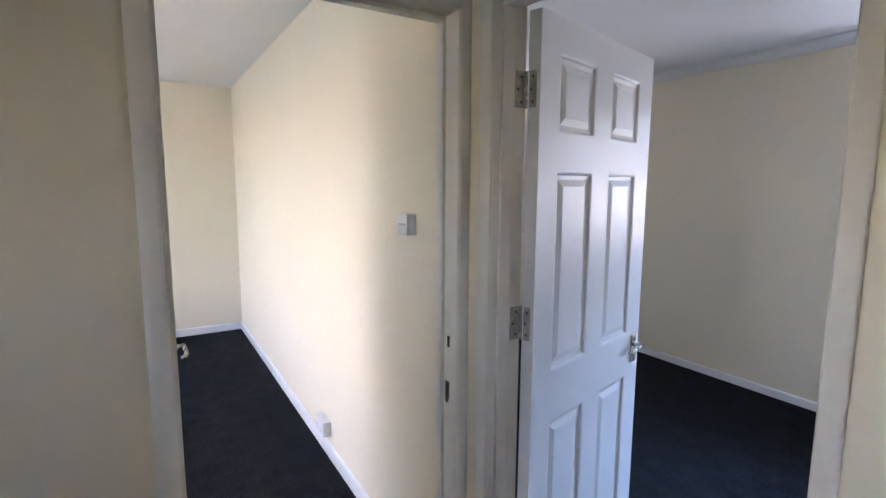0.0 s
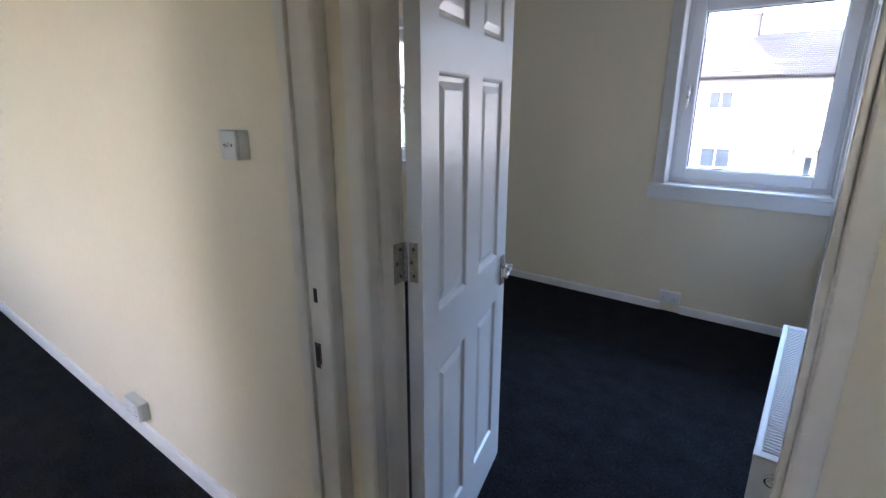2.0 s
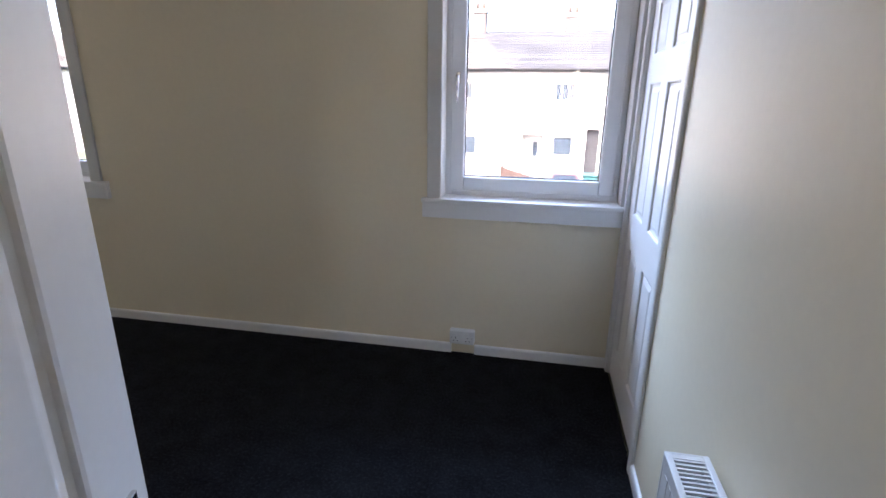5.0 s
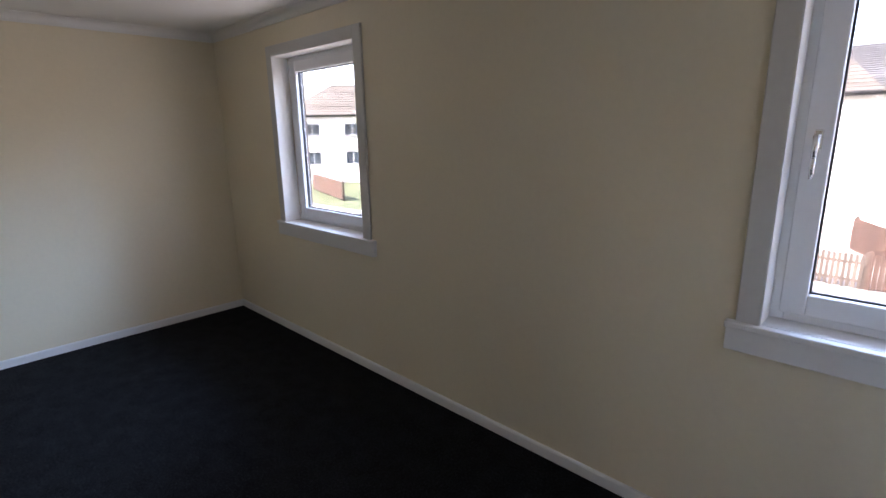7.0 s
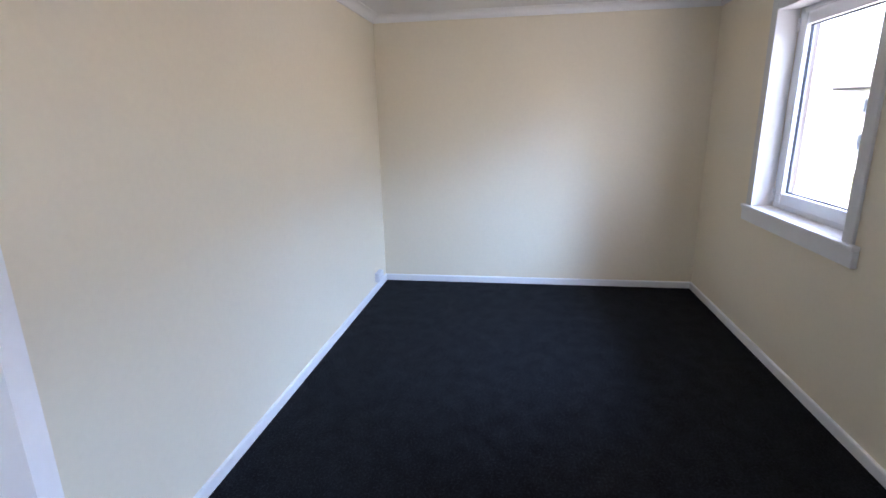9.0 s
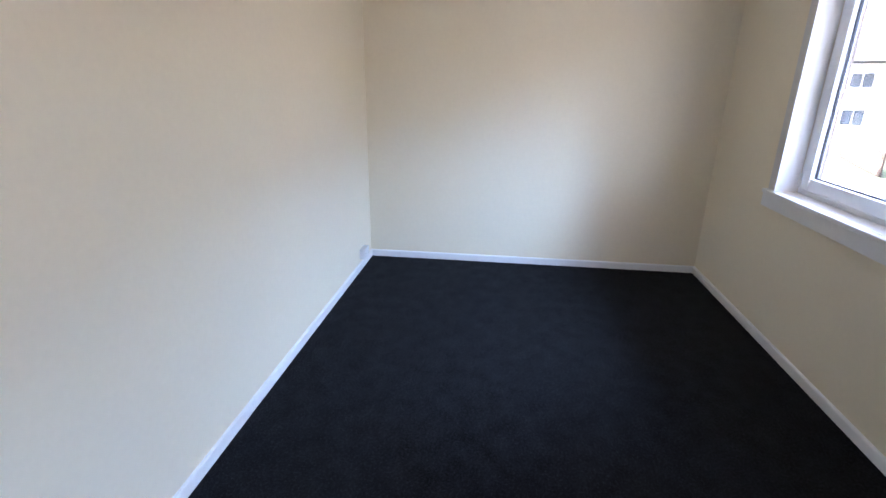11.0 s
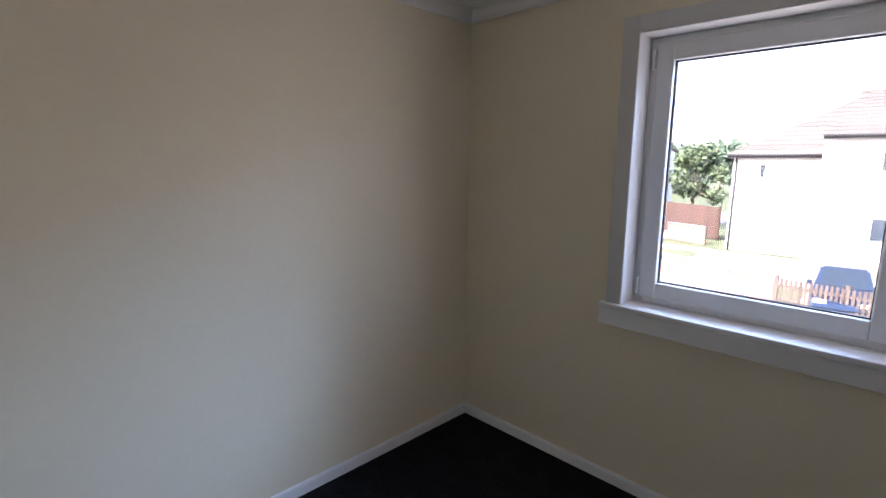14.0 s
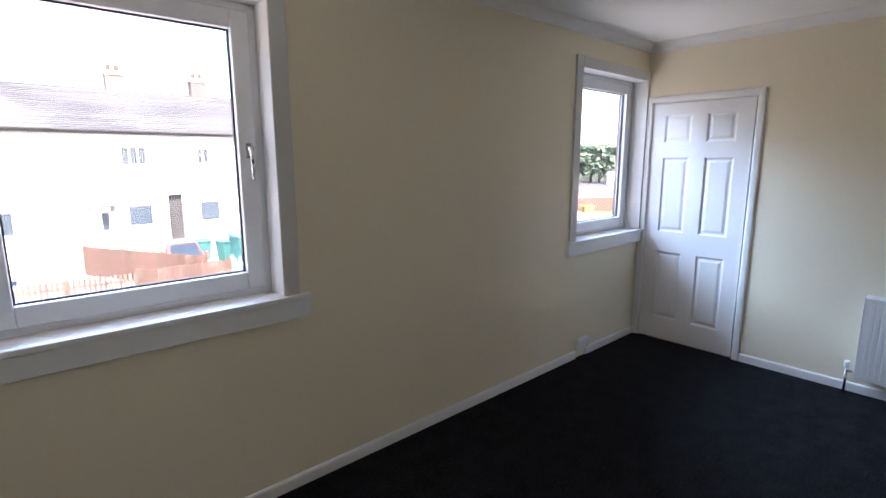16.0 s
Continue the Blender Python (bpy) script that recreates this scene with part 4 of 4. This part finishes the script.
part("door", boxes((-6.75, -6.05, hy + 0.1, hy + 0.18, G + 0.1, -0.75), bevel=0.01), M_OUTFRAME, hs, "white front door")
part("door_canopy", boxes((-7.0, -5.8, hy - 0.7, hy, -0.70, -0.58), bevel=0.01), M_COPE, hs, "concrete door canopy")
r2 = part("roof", boxes((-5.6, -4.4, RY - 0.15, RY + 0.15, RZ - 0.1, RZ + 0.10)), M_TILE, hs)
roof_courses(r2, hx0 - 0.2, hx1 + 0.05, -5.6, -4.4, hy - 0.35, EZ, RY, RZ + 0.06, 13, M_TILE)
gutter(hs, hx0, hx1, hy - 0.3, EZ + 0.02)
chimney(hs, -4.35, RY, RZ - 0.5, 6.3, 0.75)
downpipe(hs, -2.35, hy, G, EZ - 0.25)
# wing
wx0 = -10.7
wy = hy + 0.9
wops = [(-9.6, -9.3, 0.9, 1.6)]
part("wing_wall", wall_bm(wx0, hx0, G, 2.0, wy, wy + 0.2, wops), M_RENDER, hs)
part("wing_rear", boxes((wx0, hx0, wy + 0.4, FY + 8, G, 1.98)), M_RENDER, hs)
house_window(hs, *wops[0], wy, 1)
r3 = part("wing_roof", boxes((-6.6, -5.6, RY - 0.1, RY + 0.1, RZ - 0.2, RZ)), M_TILE, hs)
roof_courses(r3, wx0 - 0.25, hx0 + 0.3, -5.9, -5.4, wy - 0.3, 2.02, RY, RZ - 0.02, 14, M_TILE)
gutter(hs, wx0 - 0.2, hx0, wy - 0.28, 2.03)
part("downpipe", tube(bmesh.new(), (wx0 + 0.15, wy - 0.07, G), (wx0 + 0.15, wy - 0.07, 1.9), 0.045, n=10), M_DKDOOR, hs, "dark downpipe")

# houses further up the side street


def far_house(x0, x1, y, eave, ridge, wins, roof_mat, label, back=8.0, at=Matrix()):
    e = thing("house", label, "house", "houses up the side street", at=at)
    part("wall", wall_bm(x0, x1, G, eave, y, y + 0.25, wins), M_RENDER, e)
    part("rear_wall", boxes((x0, x1, y + 0.5, y + back, G, eave - 0.02)), M_RENDER, e)
    for o in wins:
        house_window(e, *o, y, 2)
    r = part("roof", boxes((x0 + 3.7, x1 - 3.7, y + back / 2 - 0.1, y + back / 2 + 0.1, ridge - 0.2, ridge)), roof_mat, e)
    roof_courses(r, x0 - 0.3, x1 + 0.3, x0 + 3.6, x1 - 3.6, y - 0.3, eave, y + back / 2, ridge, 12, roof_mat)
    roof_courses(r, x0 - 0.3, x1 + 0.3, x0 + 3.6, x1 - 3.6, y + back + 0.3, eave, y + back / 2, ridge, 6, roof_mat)
    gb = bmesh.new()
    for gx in (x0, x1):
        gb.faces.new([gb.verts.new(c) for c in ((gx, y, eave - 0.02), (gx, y + back, eave - 0.02), (gx + (3.6 if gx == x0 else -3.6), y + back / 2, ridge - 0.06))])
    part("roof_end", gb, roof_mat, r)
    gutter(e, x0 - 0.2, x1 + 0.2, y - 0.3, eave)
    chimney(e, (x0 + x1) / 2, y + back / 2, ridge - 0.4, ridge + 1.2)
    return e


far_house(-36.5, -22.0, 40.0, 2.65, 5.2, [(-25.5, -24.0, -1.4, -0.3), (-25.5, -24.2, 1.0, 2.0), (-30.5, -29, -1.4, -0.3), (-30.5, -29, 1.0, 2.0), (-34.5, -33, -1.4, -0.3)], M_TILE, "white rendered house with a pale tiled roof")
far_house(-7.0, 7.0, 0.0, 3.0, 5.6, [(-5.5, -4.2, -1.1, 0.0), (-5.5, -4.2, 1.3, 2.3), (-2.2, -0.9, -1.1, 0.0), (-2.2, -0.9, 1.3, 2.3), (1.2, 2.5, -1.1, 0.0), (1.2, 2.5, 1.3, 2.3), (4.6, 5.9, -1.1, 0.0), (4.6, 5.9, 1.3, 2.3)], M_TILE, "white rendered semi-detached house with a brown tiled roof", at=pose(-35.0, 25.0, 0, 0, 0, 52))
far_house(71, 84, 33.5, -0.45, 1.15, [(72.5, 74.0, -1.9, -0.9), (77, 78.5, -1.9, -0.9), (81, 82.5, -1.9, -0.9)], M_SLATE, "low pale house in front of the tree belt")


# ---------- fences and walls ----------
def board_fence(name, pts, height, board_w, gap, material, label, rails=2, t=0.02, pointed=False):
    e = thing(name, label, "fence", "street fences")
    shape = None
    for (xa, ya), (xb, yb) in zip(pts, pts[1:]):
        L = math.hypot(xb - xa, yb - ya)
        ang = math.degrees(math.atan2(yb - ya, xb - xa))
        base = pose(xa, ya, G, 0, 0, ang)
        n = max(1, int(L / (board_w + gap)))
        if shape is None:
            bm = bmesh.new()
            tp = [(0, 0.05), (board_w, 0.05), (board_w, height - (board_w * 0.5 if pointed else 0)), (board_w / 2, height), (0, height - (board_w * 0.5 if pointed else 0))]
            a = [bm.verts.new((u, -t, v)) for u, v in tp]
            b = [bm.verts.new((u, 0, v)) for u, v in tp]
            bm.faces.new(a)
            bm.faces.new(b[::-1])
            for i in range(5):
                bm.faces.new((a[(i + 1) % 5], a[i], b[i], b[(i + 1) % 5]))
            o = part("board", bm, material, e)
            shape = o.data
            o.matrix_local = base
            start = 1
        else:
            start = 0
        for i in range(start, n):
            share("board", shape, e, base @ pose(i * L / n, 0, random.uniform(-0.012, 0.012), 0, 0, 0))
        for k in range(rails):
            z = height * (0.25 + 0.5 * k / max(1, rails - 1))
            r = part("rail", boxes((0, L, 0.002, 0.045, z - 0.04, z + 0.04)), material, e)
            r.matrix_local = base
        m = max(1, round(L / 1.9))
        for i in range(m + 1):
            p = part("post", boxes((-0.05, 0.05, 0.003, 0.10, 0, height + 0.06), bevel=0.008), material, e)
            p.matrix_local = base @ pose(i * L / m, 0.045, 0)
    return e


board_fence("picket_fence", [(-6.4, 14.9), (-1.35, 14.5)], 0.95, 0.075, 0.045, M_PICKET, "weathered pale timber picket fence along the front gardens", pointed=True)
board_fence("garden_fence", [(-2.1, 19.8), (0.55, 14.85)], 1.12, 0.11, 0.012, M_FENCE, "red-brown stained board fence between front gardens")
board_fence("slatted_fence", [(-1.3, 14.5), (1.3, 14.5)], 0.98, 0.10, 0.012, M_FENCE, "red-brown stained board fence panel")
board_fence("turquoise_fence", [(1.45, 14.7), (5.5, 14.7)], 1.0, 0.10, 0.06, M_PALETEAL, "pale turquoise painted picket fence and gate", pointed=True)
board_fence("brown_fence", [(-17.5, 31.0), (-11.9, 28.0)], 1.85, 0.14, 0.008, M_FENCE, "tall red-brown board fence beside the white house")
board_fence("red_fence", [(-34.0, 18.5), (-27.0, 16.2)], 1.2, 0.14, 0.02, M_FENCE, "orange-brown stained fence across the side street")


def brick_wall(name, pts, height, label, brick=M_LOWWALL):
    e = thing(name, label, "garden wall", "garden walls")
    cores = bmesh.new()
    for (xa, ya), (xb, yb) in zip(pts, pts[1:]):
        L = math.hypot(xb - xa, yb - ya)
        ang = math.degrees(math.atan2(yb - ya, xb - xa))
        base = pose(xa, ya, G, 0, 0, ang)
        box(cores, 0, L, 0.008, 0.10, 0, height - 0.01, m=base)
        c = part("cope", boxes((-0.03, L + 0.03, -0.03, 0.14, height, height + 0.07), bevel=0.01), M_COPE, e)
        c.matrix_local = base
    part("core", cores, brick, e)
    return e


brick_wall("garden_wall", [(-14.2, 19.8), (-12.6, 18.2), (-9.2, 16.6), (-6.5, 15.2)], 0.72, "low pink brick garden wall with concrete cope")
brick_wall("garden_wall", [(-14.0, 26.5), (-11.8, 25.8)], 0.9, "low pink brick wall stepping up the drive")

brick_wall("garden_wall", [(27.5, 23.2), (36.3, 17.7)], 1.05, "red brick wall with concrete cope down the street", M_REDWALL)
structure("far_yard", boxes((44.0, 90.0, 14.0, 56.0, G - 0.05, G + 0.02)), M_ASPHALT, "pale worn yard behind the brick wall", "ground")
gb = thing("grit_bin", "yellow plastic grit bin standing against the brick wall", "grit bin", at=pose(31.1, 19.9, G - 0.02, 0, 0, -32))
bb = bmesh.new()
for z, k in ((0.0, 0.86), (0.42, 1.0)):
    for x, y in ((-0.36, -0.25), (0.36, -0.25), (0.36, 0.25), (-0.36, 0.25)):
        bb.verts.new((x * k, y * k, z))
bb.verts.ensure_lookup_table()
for q in ((0, 1, 5, 4), (1, 2, 6, 5), (2, 3, 7, 6), (3, 0, 4, 7), (3, 2, 1, 0), (4, 5, 6, 7)):
    bb.faces.new([bb.verts[i] for i in q])
part("body", bb, M_CARYEL, gb)
part("lid", boxes((-0.40, 0.40, -0.29, 0.29, 0.42, 0.52), bevel=0.03), M_CARYEL, gb)

# teal shed and bins in the front garden
sh = thing("garden_shed", "small teal painted timber store", "shed", at=pose(3.4, 17.6, G))
part("body", boxes((-0.9, 0.9, -0.6, 0.6, 0, 1.25), bevel=0.01), M_TEAL, sh)
part("lid", boxes((-0.98, 0.98, -0.68, 0.68, 1.25, 1.33), bevel=0.015), M_TEAL, sh)
for k in range(12):
    part("board", boxes((-0.9 + k * 0.15, -0.9 + k * 0.15 + 0.14, -0.618, -0.6, 0.02, 1.24)), M_TEAL, sh)


def wheelie_bin(m):
    e = thing("wheeled_bin", "dark green wheeled refuse bin", "bin", "garden bins", at=m)
    bm = bmesh.new()
    a = [bm.verts.new(c) for c in ((-0.22, -0.24, 0.05), (0.22, -0.24, 0.05), (0.22, 0.2, 0.05), (-0.22, 0.2, 0.05))]
    b = [bm.verts.new(c) for c in ((-0.29, -0.34, 0.95), (0.29, -0.34, 0.95), (0.29, 0.3, 0.95), (-0.29, 0.3, 0.95))]
    for i in range(4):
        bm.faces.new((a[i], a[(i + 1) % 4], b[(i + 1) % 4], b[i]))
    bm.faces.new(a[::-1])
    bm.faces.new(b)
    part("body", bm, M_TEAL, e)
    part("lid", boxes((-0.31, 0.31, -0.38, 0.33, 0.95, 1.02), bevel=0.02), M_TEAL, e)
    for x in (-0.25, 0.25):
        part("wheel", tube(bmesh.new(), (x - 0.03, 0.24, 0.1), (x + 0.03, 0.24, 0.1), 0.1, n=16), M_TYRE, e)
    return e


wheelie_bin(pose(1.75, 19.2, G))
wheelie_bin(pose(2.45, 18.4, G, 0, 0, 12))


# ---------- parked cars ----------
def car(m, paint, label, length=4.2, width=1.75, height=1.45, tall=False, bonnet=None):
    """Nose along +x, wheels on z=0."""
    e = thing("parked_car", label, "car", "parked cars", at=m)
    h, L, w = height, length, width / 2
    belt = h * (0.60 if not tall else 0.58)
    low = [(-L / 2, 0.35), (-L / 2 + 0.05, belt * 0.98), (-L * 0.30, belt), (L * 0.18, belt), (L / 2 - 0.35, belt * 0.86), (L / 2 - 0.03, belt * 0.66), (L / 2, 0.35), (L / 2 - 0.1, 0.22), (-L / 2 + 0.1, 0.22)]
    bm = bmesh.new()
    rows = []
    for y, k, s in ((-w, 0.95, 0.02), (-w * 0.92, 1.0, 0.0), (w * 0.92, 1.0, 0.0), (w, 0.95, 0.02)):
        rows.append([bm.verts.new((x * (1.0 if k == 1.0 else 0.985), y, z * (1.0 if k == 1.0 else 0.96) + s)) for x, z in low])
    n = len(low)
    for a, b in zip(rows, rows[1:]):
        for i in range(n):
            bm.faces.new((a[i], a[(i + 1) % n], b[(i + 1) % n], b[i]))
    bm.faces.new(rows[0][::-1])
    bm.faces.new(rows[-1])
    bmesh.ops.recalc_face_normals(bm, faces=bm.faces)
    body = part("body", bm, paint, e)
    # The bonnet's dark plate puts a sky reflection into its colour.
    if bonnet:
        hb = bmesh.new()
        top = [(L * 0.19, belt + 0.008), (L / 2 - 0.36, belt * 0.86 + 0.012), (L / 2 - 0.03, belt * 0.66 + 0.008), (L / 2 + 0.006, belt * 0.50)]
        strips = [[hb.verts.new((x, y, z)) for y in (-w * 0.86, w * 0.86)] for x, z in top] + [[hb.verts.new((x - 0.01, y, z - 0.03)) for y in (-w * 0.86, w * 0.86)] for x, z in reversed(top)]
        for i in range(len(strips)):
            p, q = strips[i], strips[(i + 1) % len(strips)]
            hb.faces.new((p[0], p[1], q[1], q[0]))
        bmesh.ops.recalc_face_normals(hb, faces=hb.faces)
        part("bonnet", hb, bonnet, body, "bonnet plate with a dark sky reflection painted in")
        for z in (0.46, 0.54, 0.62):
            part("grille_bar", boxes((L / 2 - 0.01, L / 2 + 0.018, -w * 0.45, w * 0.45, z * belt, z * belt + 0.025)), M_CARSIL, body, "bright grille bar")
    # cabin
    f0, f1, r0, r1 = (L * 0.22, L * 0.06, -L * 0.46, -L * (0.43 if tall else 0.34))
    cb = bmesh.new()
    a = [cb.verts.new(c) for c in ((r0, -w * 0.94, belt - 0.02), (f0, -w * 0.94, belt - 0.02), (f0, w * 0.94, belt - 0.02), (r0, w * 0.94, belt - 0.02))]
    b = [cb.verts.new(c) for c in ((r1, -w * 0.76, h), (f1, -w * 0.76, h), (f1, w * 0.76, h), (r1, w * 0.76, h))]
    for i in range(4):
        cb.faces.new((a[i], a[(i + 1) % 4], b[(i + 1) % 4], b[i]))
    cb.faces.new(b)
    bmesh.ops.bevel(cb, geom=[ed for ed in cb.edges if len(ed.link_faces) == 2], offset=0.05, segments=2, affect="EDGES")
    part("cabin", cb, paint, e)

    def pane(c0, c1, c2, c3):
        gb = bmesh.new()
        v0 = [Vector(c) for c in (c0, c1, c2, c3)]
        nrm = (v0[1] - v0[0]).cross(v0[3] - v0[0]).normalized()
        mid = sum(v0, Vector()) / 4
        vs0 = [gb.verts.new(mid + (v - mid) * 0.86 + nrm * 0.012) for v in v0]
        vs1 = [gb.verts.new(mid + (v - mid) * 0.86 - nrm * 0.01) for v in v0]
        gb.faces.new(vs0)
        gb.faces.new(vs1[::-1])
        for i in range(4):
            gb.faces.new((vs0[(i + 1) % 4], vs0[i], vs1[i], vs1[(i + 1) % 4]))
        part("window", gb, M_CARGLASS, e, "tinted car window")

    va, vb = [tuple(v) for v in ((r0, -w * 0.94, belt), (f0, -w * 0.94, belt), (f0, w * 0.94, belt), (r0, w * 0.94, belt))], [(r1, -w * 0.76, h), (f1, -w * 0.76, h), (f1, w * 0.76, h), (r1, w * 0.76, h)]
    pane(va[1], va[2], vb[2], vb[1])
    pane(va[3], va[0], vb[0], vb[3])
    for s0, s1 in ((0.0, 0.5), (0.5, 1.0)):
        def mixp(p, q, k):
            return tuple(Vector(p).lerp(Vector(q), k))
        pane(mixp(va[0], va[1], s0), mixp(va[0], va[1], s1), mixp(vb[0], vb[1], s1), mixp(vb[0], vb[1], s0))
        pane(mixp(va[2], va[3], s0), mixp(va[2], va[3], s1), mixp(vb[2], vb[3], s1), mixp(vb[2], vb[3], s0))
    for x in (-L * 0.31, L * 0.31):
        for sy in (-1, 1):
            tb = lathe(bmesh.new(), ((0.20, -0.09), (0.30, -0.09), (0.32, -0.06), (0.32, 0.06), (0.30, 0.09), (0.20, 0.09)), 20, Matrix.Translation((x, sy * (w - 0.08), 0.32)) @ Euler((math.pi / 2, 0, 0)).to_matrix().to_4x4())
            tyre = part("wheel", tb, M_TYRE, e, "black tyre")
            part("rim", lathe(bmesh.new(), ((0.20, 0), (0.20, 0.02), (0.06, 0.035), (0.05, 0.05)), 14, Matrix.Translation((x, sy * (w + 0.0), 0.32)) @ Euler((-sy * math.pi / 2, 0, 0)).to_matrix().to_4x4()), M_CARSIL, tyre, "alloy rim")
    for sy in (-0.72, 0.72):
        part("headlight", boxes((L / 2 - 0.10, L / 2 - 0.012, sy * w - 0.16, sy * w + 0.16, belt * 0.62, belt * 0.78), bevel=0.02), M_LAMPGLASS, e, "clear headlight")
        part("mirror", boxes((L * 0.15, L * 0.19, sy / 0.72 * w - 0.07 + sy * 0.12, sy / 0.72 * w + 0.07 + sy * 0.12, belt + 0.0, belt + 0.14), bevel=0.02), paint, e, "door mirror")
    return e


car(pose(-5.0, 16.5, G, 0, 0, -82), M_CARBLUE, "dark blue off-road car parked in a front garden", 3.7, 1.45, 1.25, True)
# Blue-black on this bonnet is painted reflection; the car is yellow.
car(pose(-13.4, 15.7, G + 0.03, 0, 0, 205), M_CARYEL, "yellow hatchback parked at the corner, a dark sky reflection painted on its bonnet", 3.7, 1.65, 1.45, bonnet=M_CARBLUE)
car(pose(-18.3, 16.4, G + 0.004, 0, 0, 262), M_CARSIL, "silver estate car parked in the street", 4.5, 1.78, 1.45)
# Shrunken car shape in place of an unidentified small reddish thing.
car(pose(0.6, 17.6, G + 0.03, 0, 0, -88), M_CARRED, "small dark red car shape standing for an unidentified thing behind the garden fence", 3.1, 1.3, 1.2)


# ---------- trees ----------
def tree(x, y, height, spread, seed, label, z=G, leaves=2600, leaf=0.16, foliage=M_LEAF):
    rnd = random.Random(seed)
    e = thing("tree", label, "tree", "street trees", at=pose(x, y, z))
    tb = bmesh.new()
    top = height * 0.55
    tube(tb, (0, 0, -0.05), (0.05 * spread, 0.03, top * 0.5), 0.11 * spread / 2, 0.08 * spread / 2, 10)
    tube(tb, (0.05 * spread, 0.03, top * 0.5), (0.0, 0.0, top), 0.08 * spread / 2, 0.04 * spread / 2, 10)
    clumps = []
    for i in range(14):
        a = rnd.uniform(0, 6.283)
        r = spread * rnd.uniform(0.25, 0.95)
        zz = height * rnd.uniform(0.32, 0.95)
        r *= math.sqrt(max(0.08, 1 - ((zz / height - 0.55) / 0.5) ** 2))
        c = Vector((r * math.cos(a), r * math.sin(a), zz))
        clumps.append((c, spread * rnd.uniform(0.25, 0.45)))
        tube(tb, (0, 0, top * rnd.uniform(0.5, 0.95)), c * 0.92, 0.03 * spread / 2, 0.012, 6)
    part("trunk", tb, M_BARK, e)
    verts, faces = [], []
    for i in range(leaves):
        c, r = clumps[rnd.randrange(len(clumps))]
        d = Vector((rnd.gauss(0, 1), rnd.gauss(0, 1), rnd.gauss(0, 0.8))).normalized() * r * rnd.uniform(0.45, 1.05)
        p = c + d
        u = Vector((rnd.gauss(0, 1), rnd.gauss(0, 1), rnd.gauss(0, 1))).normalized()
        v = u.orthogonal().normalized()
        s = leaf * rnd.uniform(0.6, 1.3)
        k = len(verts)
        verts += [p - u * s, p + v * s * 0.55, p + u * s, p - v * s * 0.55]
        faces.append((k, k + 1, k + 2, k + 3))
    me = bpy.data.meshes.new("crown")
    me.from_pydata([tuple(q) for q in verts], [], faces)
    me.materials.append(foliage)
    cr = new("crown", me)
    cr.parent = e
    return e


tree(-15.2, 33.5, 5.4, 1.8, 1, "leafy green garden tree behind the board fence")


def hedge(x0, x1, y0, y1, height, seed):
    """A clipped hedge: a twiggy core and many small leaves over its faces."""
    rnd = random.Random(seed)
    e = thing("hedge", "bright green clipped garden hedge beside the drive", "hedge", at=pose(x0, y0, G))
    w, d = x1 - x0, y1 - y0
    part("core", boxes((0.10, w - 0.10, 0.10, d - 0.10, 0.0, height - 0.10), bevel=0.05), M_BARK, e)
    verts, faces = [], []
    for i in range(4200):
        f = rnd.random()
        if f < 0.45:
            p = Vector((rnd.uniform(0, w), rnd.uniform(-0.03, 0.10), rnd.uniform(0.03, height)))
        elif f < 0.70:
            p = Vector((rnd.uniform(0, w), rnd.uniform(0, d), height + rnd.uniform(-0.08, 0.04)))
        elif f < 0.88:
            p = Vector((w + rnd.uniform(-0.10, 0.03), rnd.uniform(0, d), rnd.uniform(0.03, height)))
        else:
            p = Vector((rnd.uniform(-0.03, 0.10), rnd.uniform(0, d), rnd.uniform(0.03, height)))
        p.z += 0.05 * math.sin(p.x * 3.1) * math.sin(p.x * 1.3 + 1)
        u = Vector((rnd.gauss(0, 1), rnd.gauss(0, 1), rnd.gauss(0, 1))).normalized()
        v = u.orthogonal().normalized()
        s = rnd.uniform(0.05, 0.10)
        k = len(verts)
        verts += [p - u * s, p + v * s * 0.6, p + u * s, p - v * s * 0.6]
        faces.append((k, k + 1, k + 2, k + 3))
    me = bpy.data.meshes.new("foliage")
    me.from_pydata([tuple(q) for q in verts], [], faces)
    me.materials.append(M_HEDGE)
    new("foliage", me).parent = e


hedge(-21.0, -16.3, 22.4, 23.5, 1.4, 7)
rt = random.Random(9)
for i in range(22):
    tx = 55 + i * 4.2 + rt.uniform(-2, 2)
    tree(tx, 58 + rt.uniform(-8, 10) + i * 0.6, rt.uniform(4.6, 6.2), rt.uniform(3.2, 4.6), 20 + i, "mature green tree in the distant tree belt", leaves=900, leaf=0.5, foliage=M_FARLEAF)
for i in range(8):
    tree(-60 + i * 5 + rt.uniform(-1, 1), 70 + rt.uniform(-5, 5), rt.uniform(6.0, 8.0), 3.4, 60 + i, "mature green tree in the distant tree belt", leaves=700, leaf=0.5, foliage=M_FARLEAF)
for i in range(20):
    a = radians(14 + 1.7 * i + rt.uniform(-0.6, 0.6))
    d = rt.uniform(88, 104)
    tree(d * math.cos(a), d * math.sin(a), rt.uniform(5.5, 7.2), rt.uniform(3.6, 5.0), 90 + i, "mature green tree in the distant tree belt", leaves=800, leaf=0.55, foliage=M_FARLEAF)
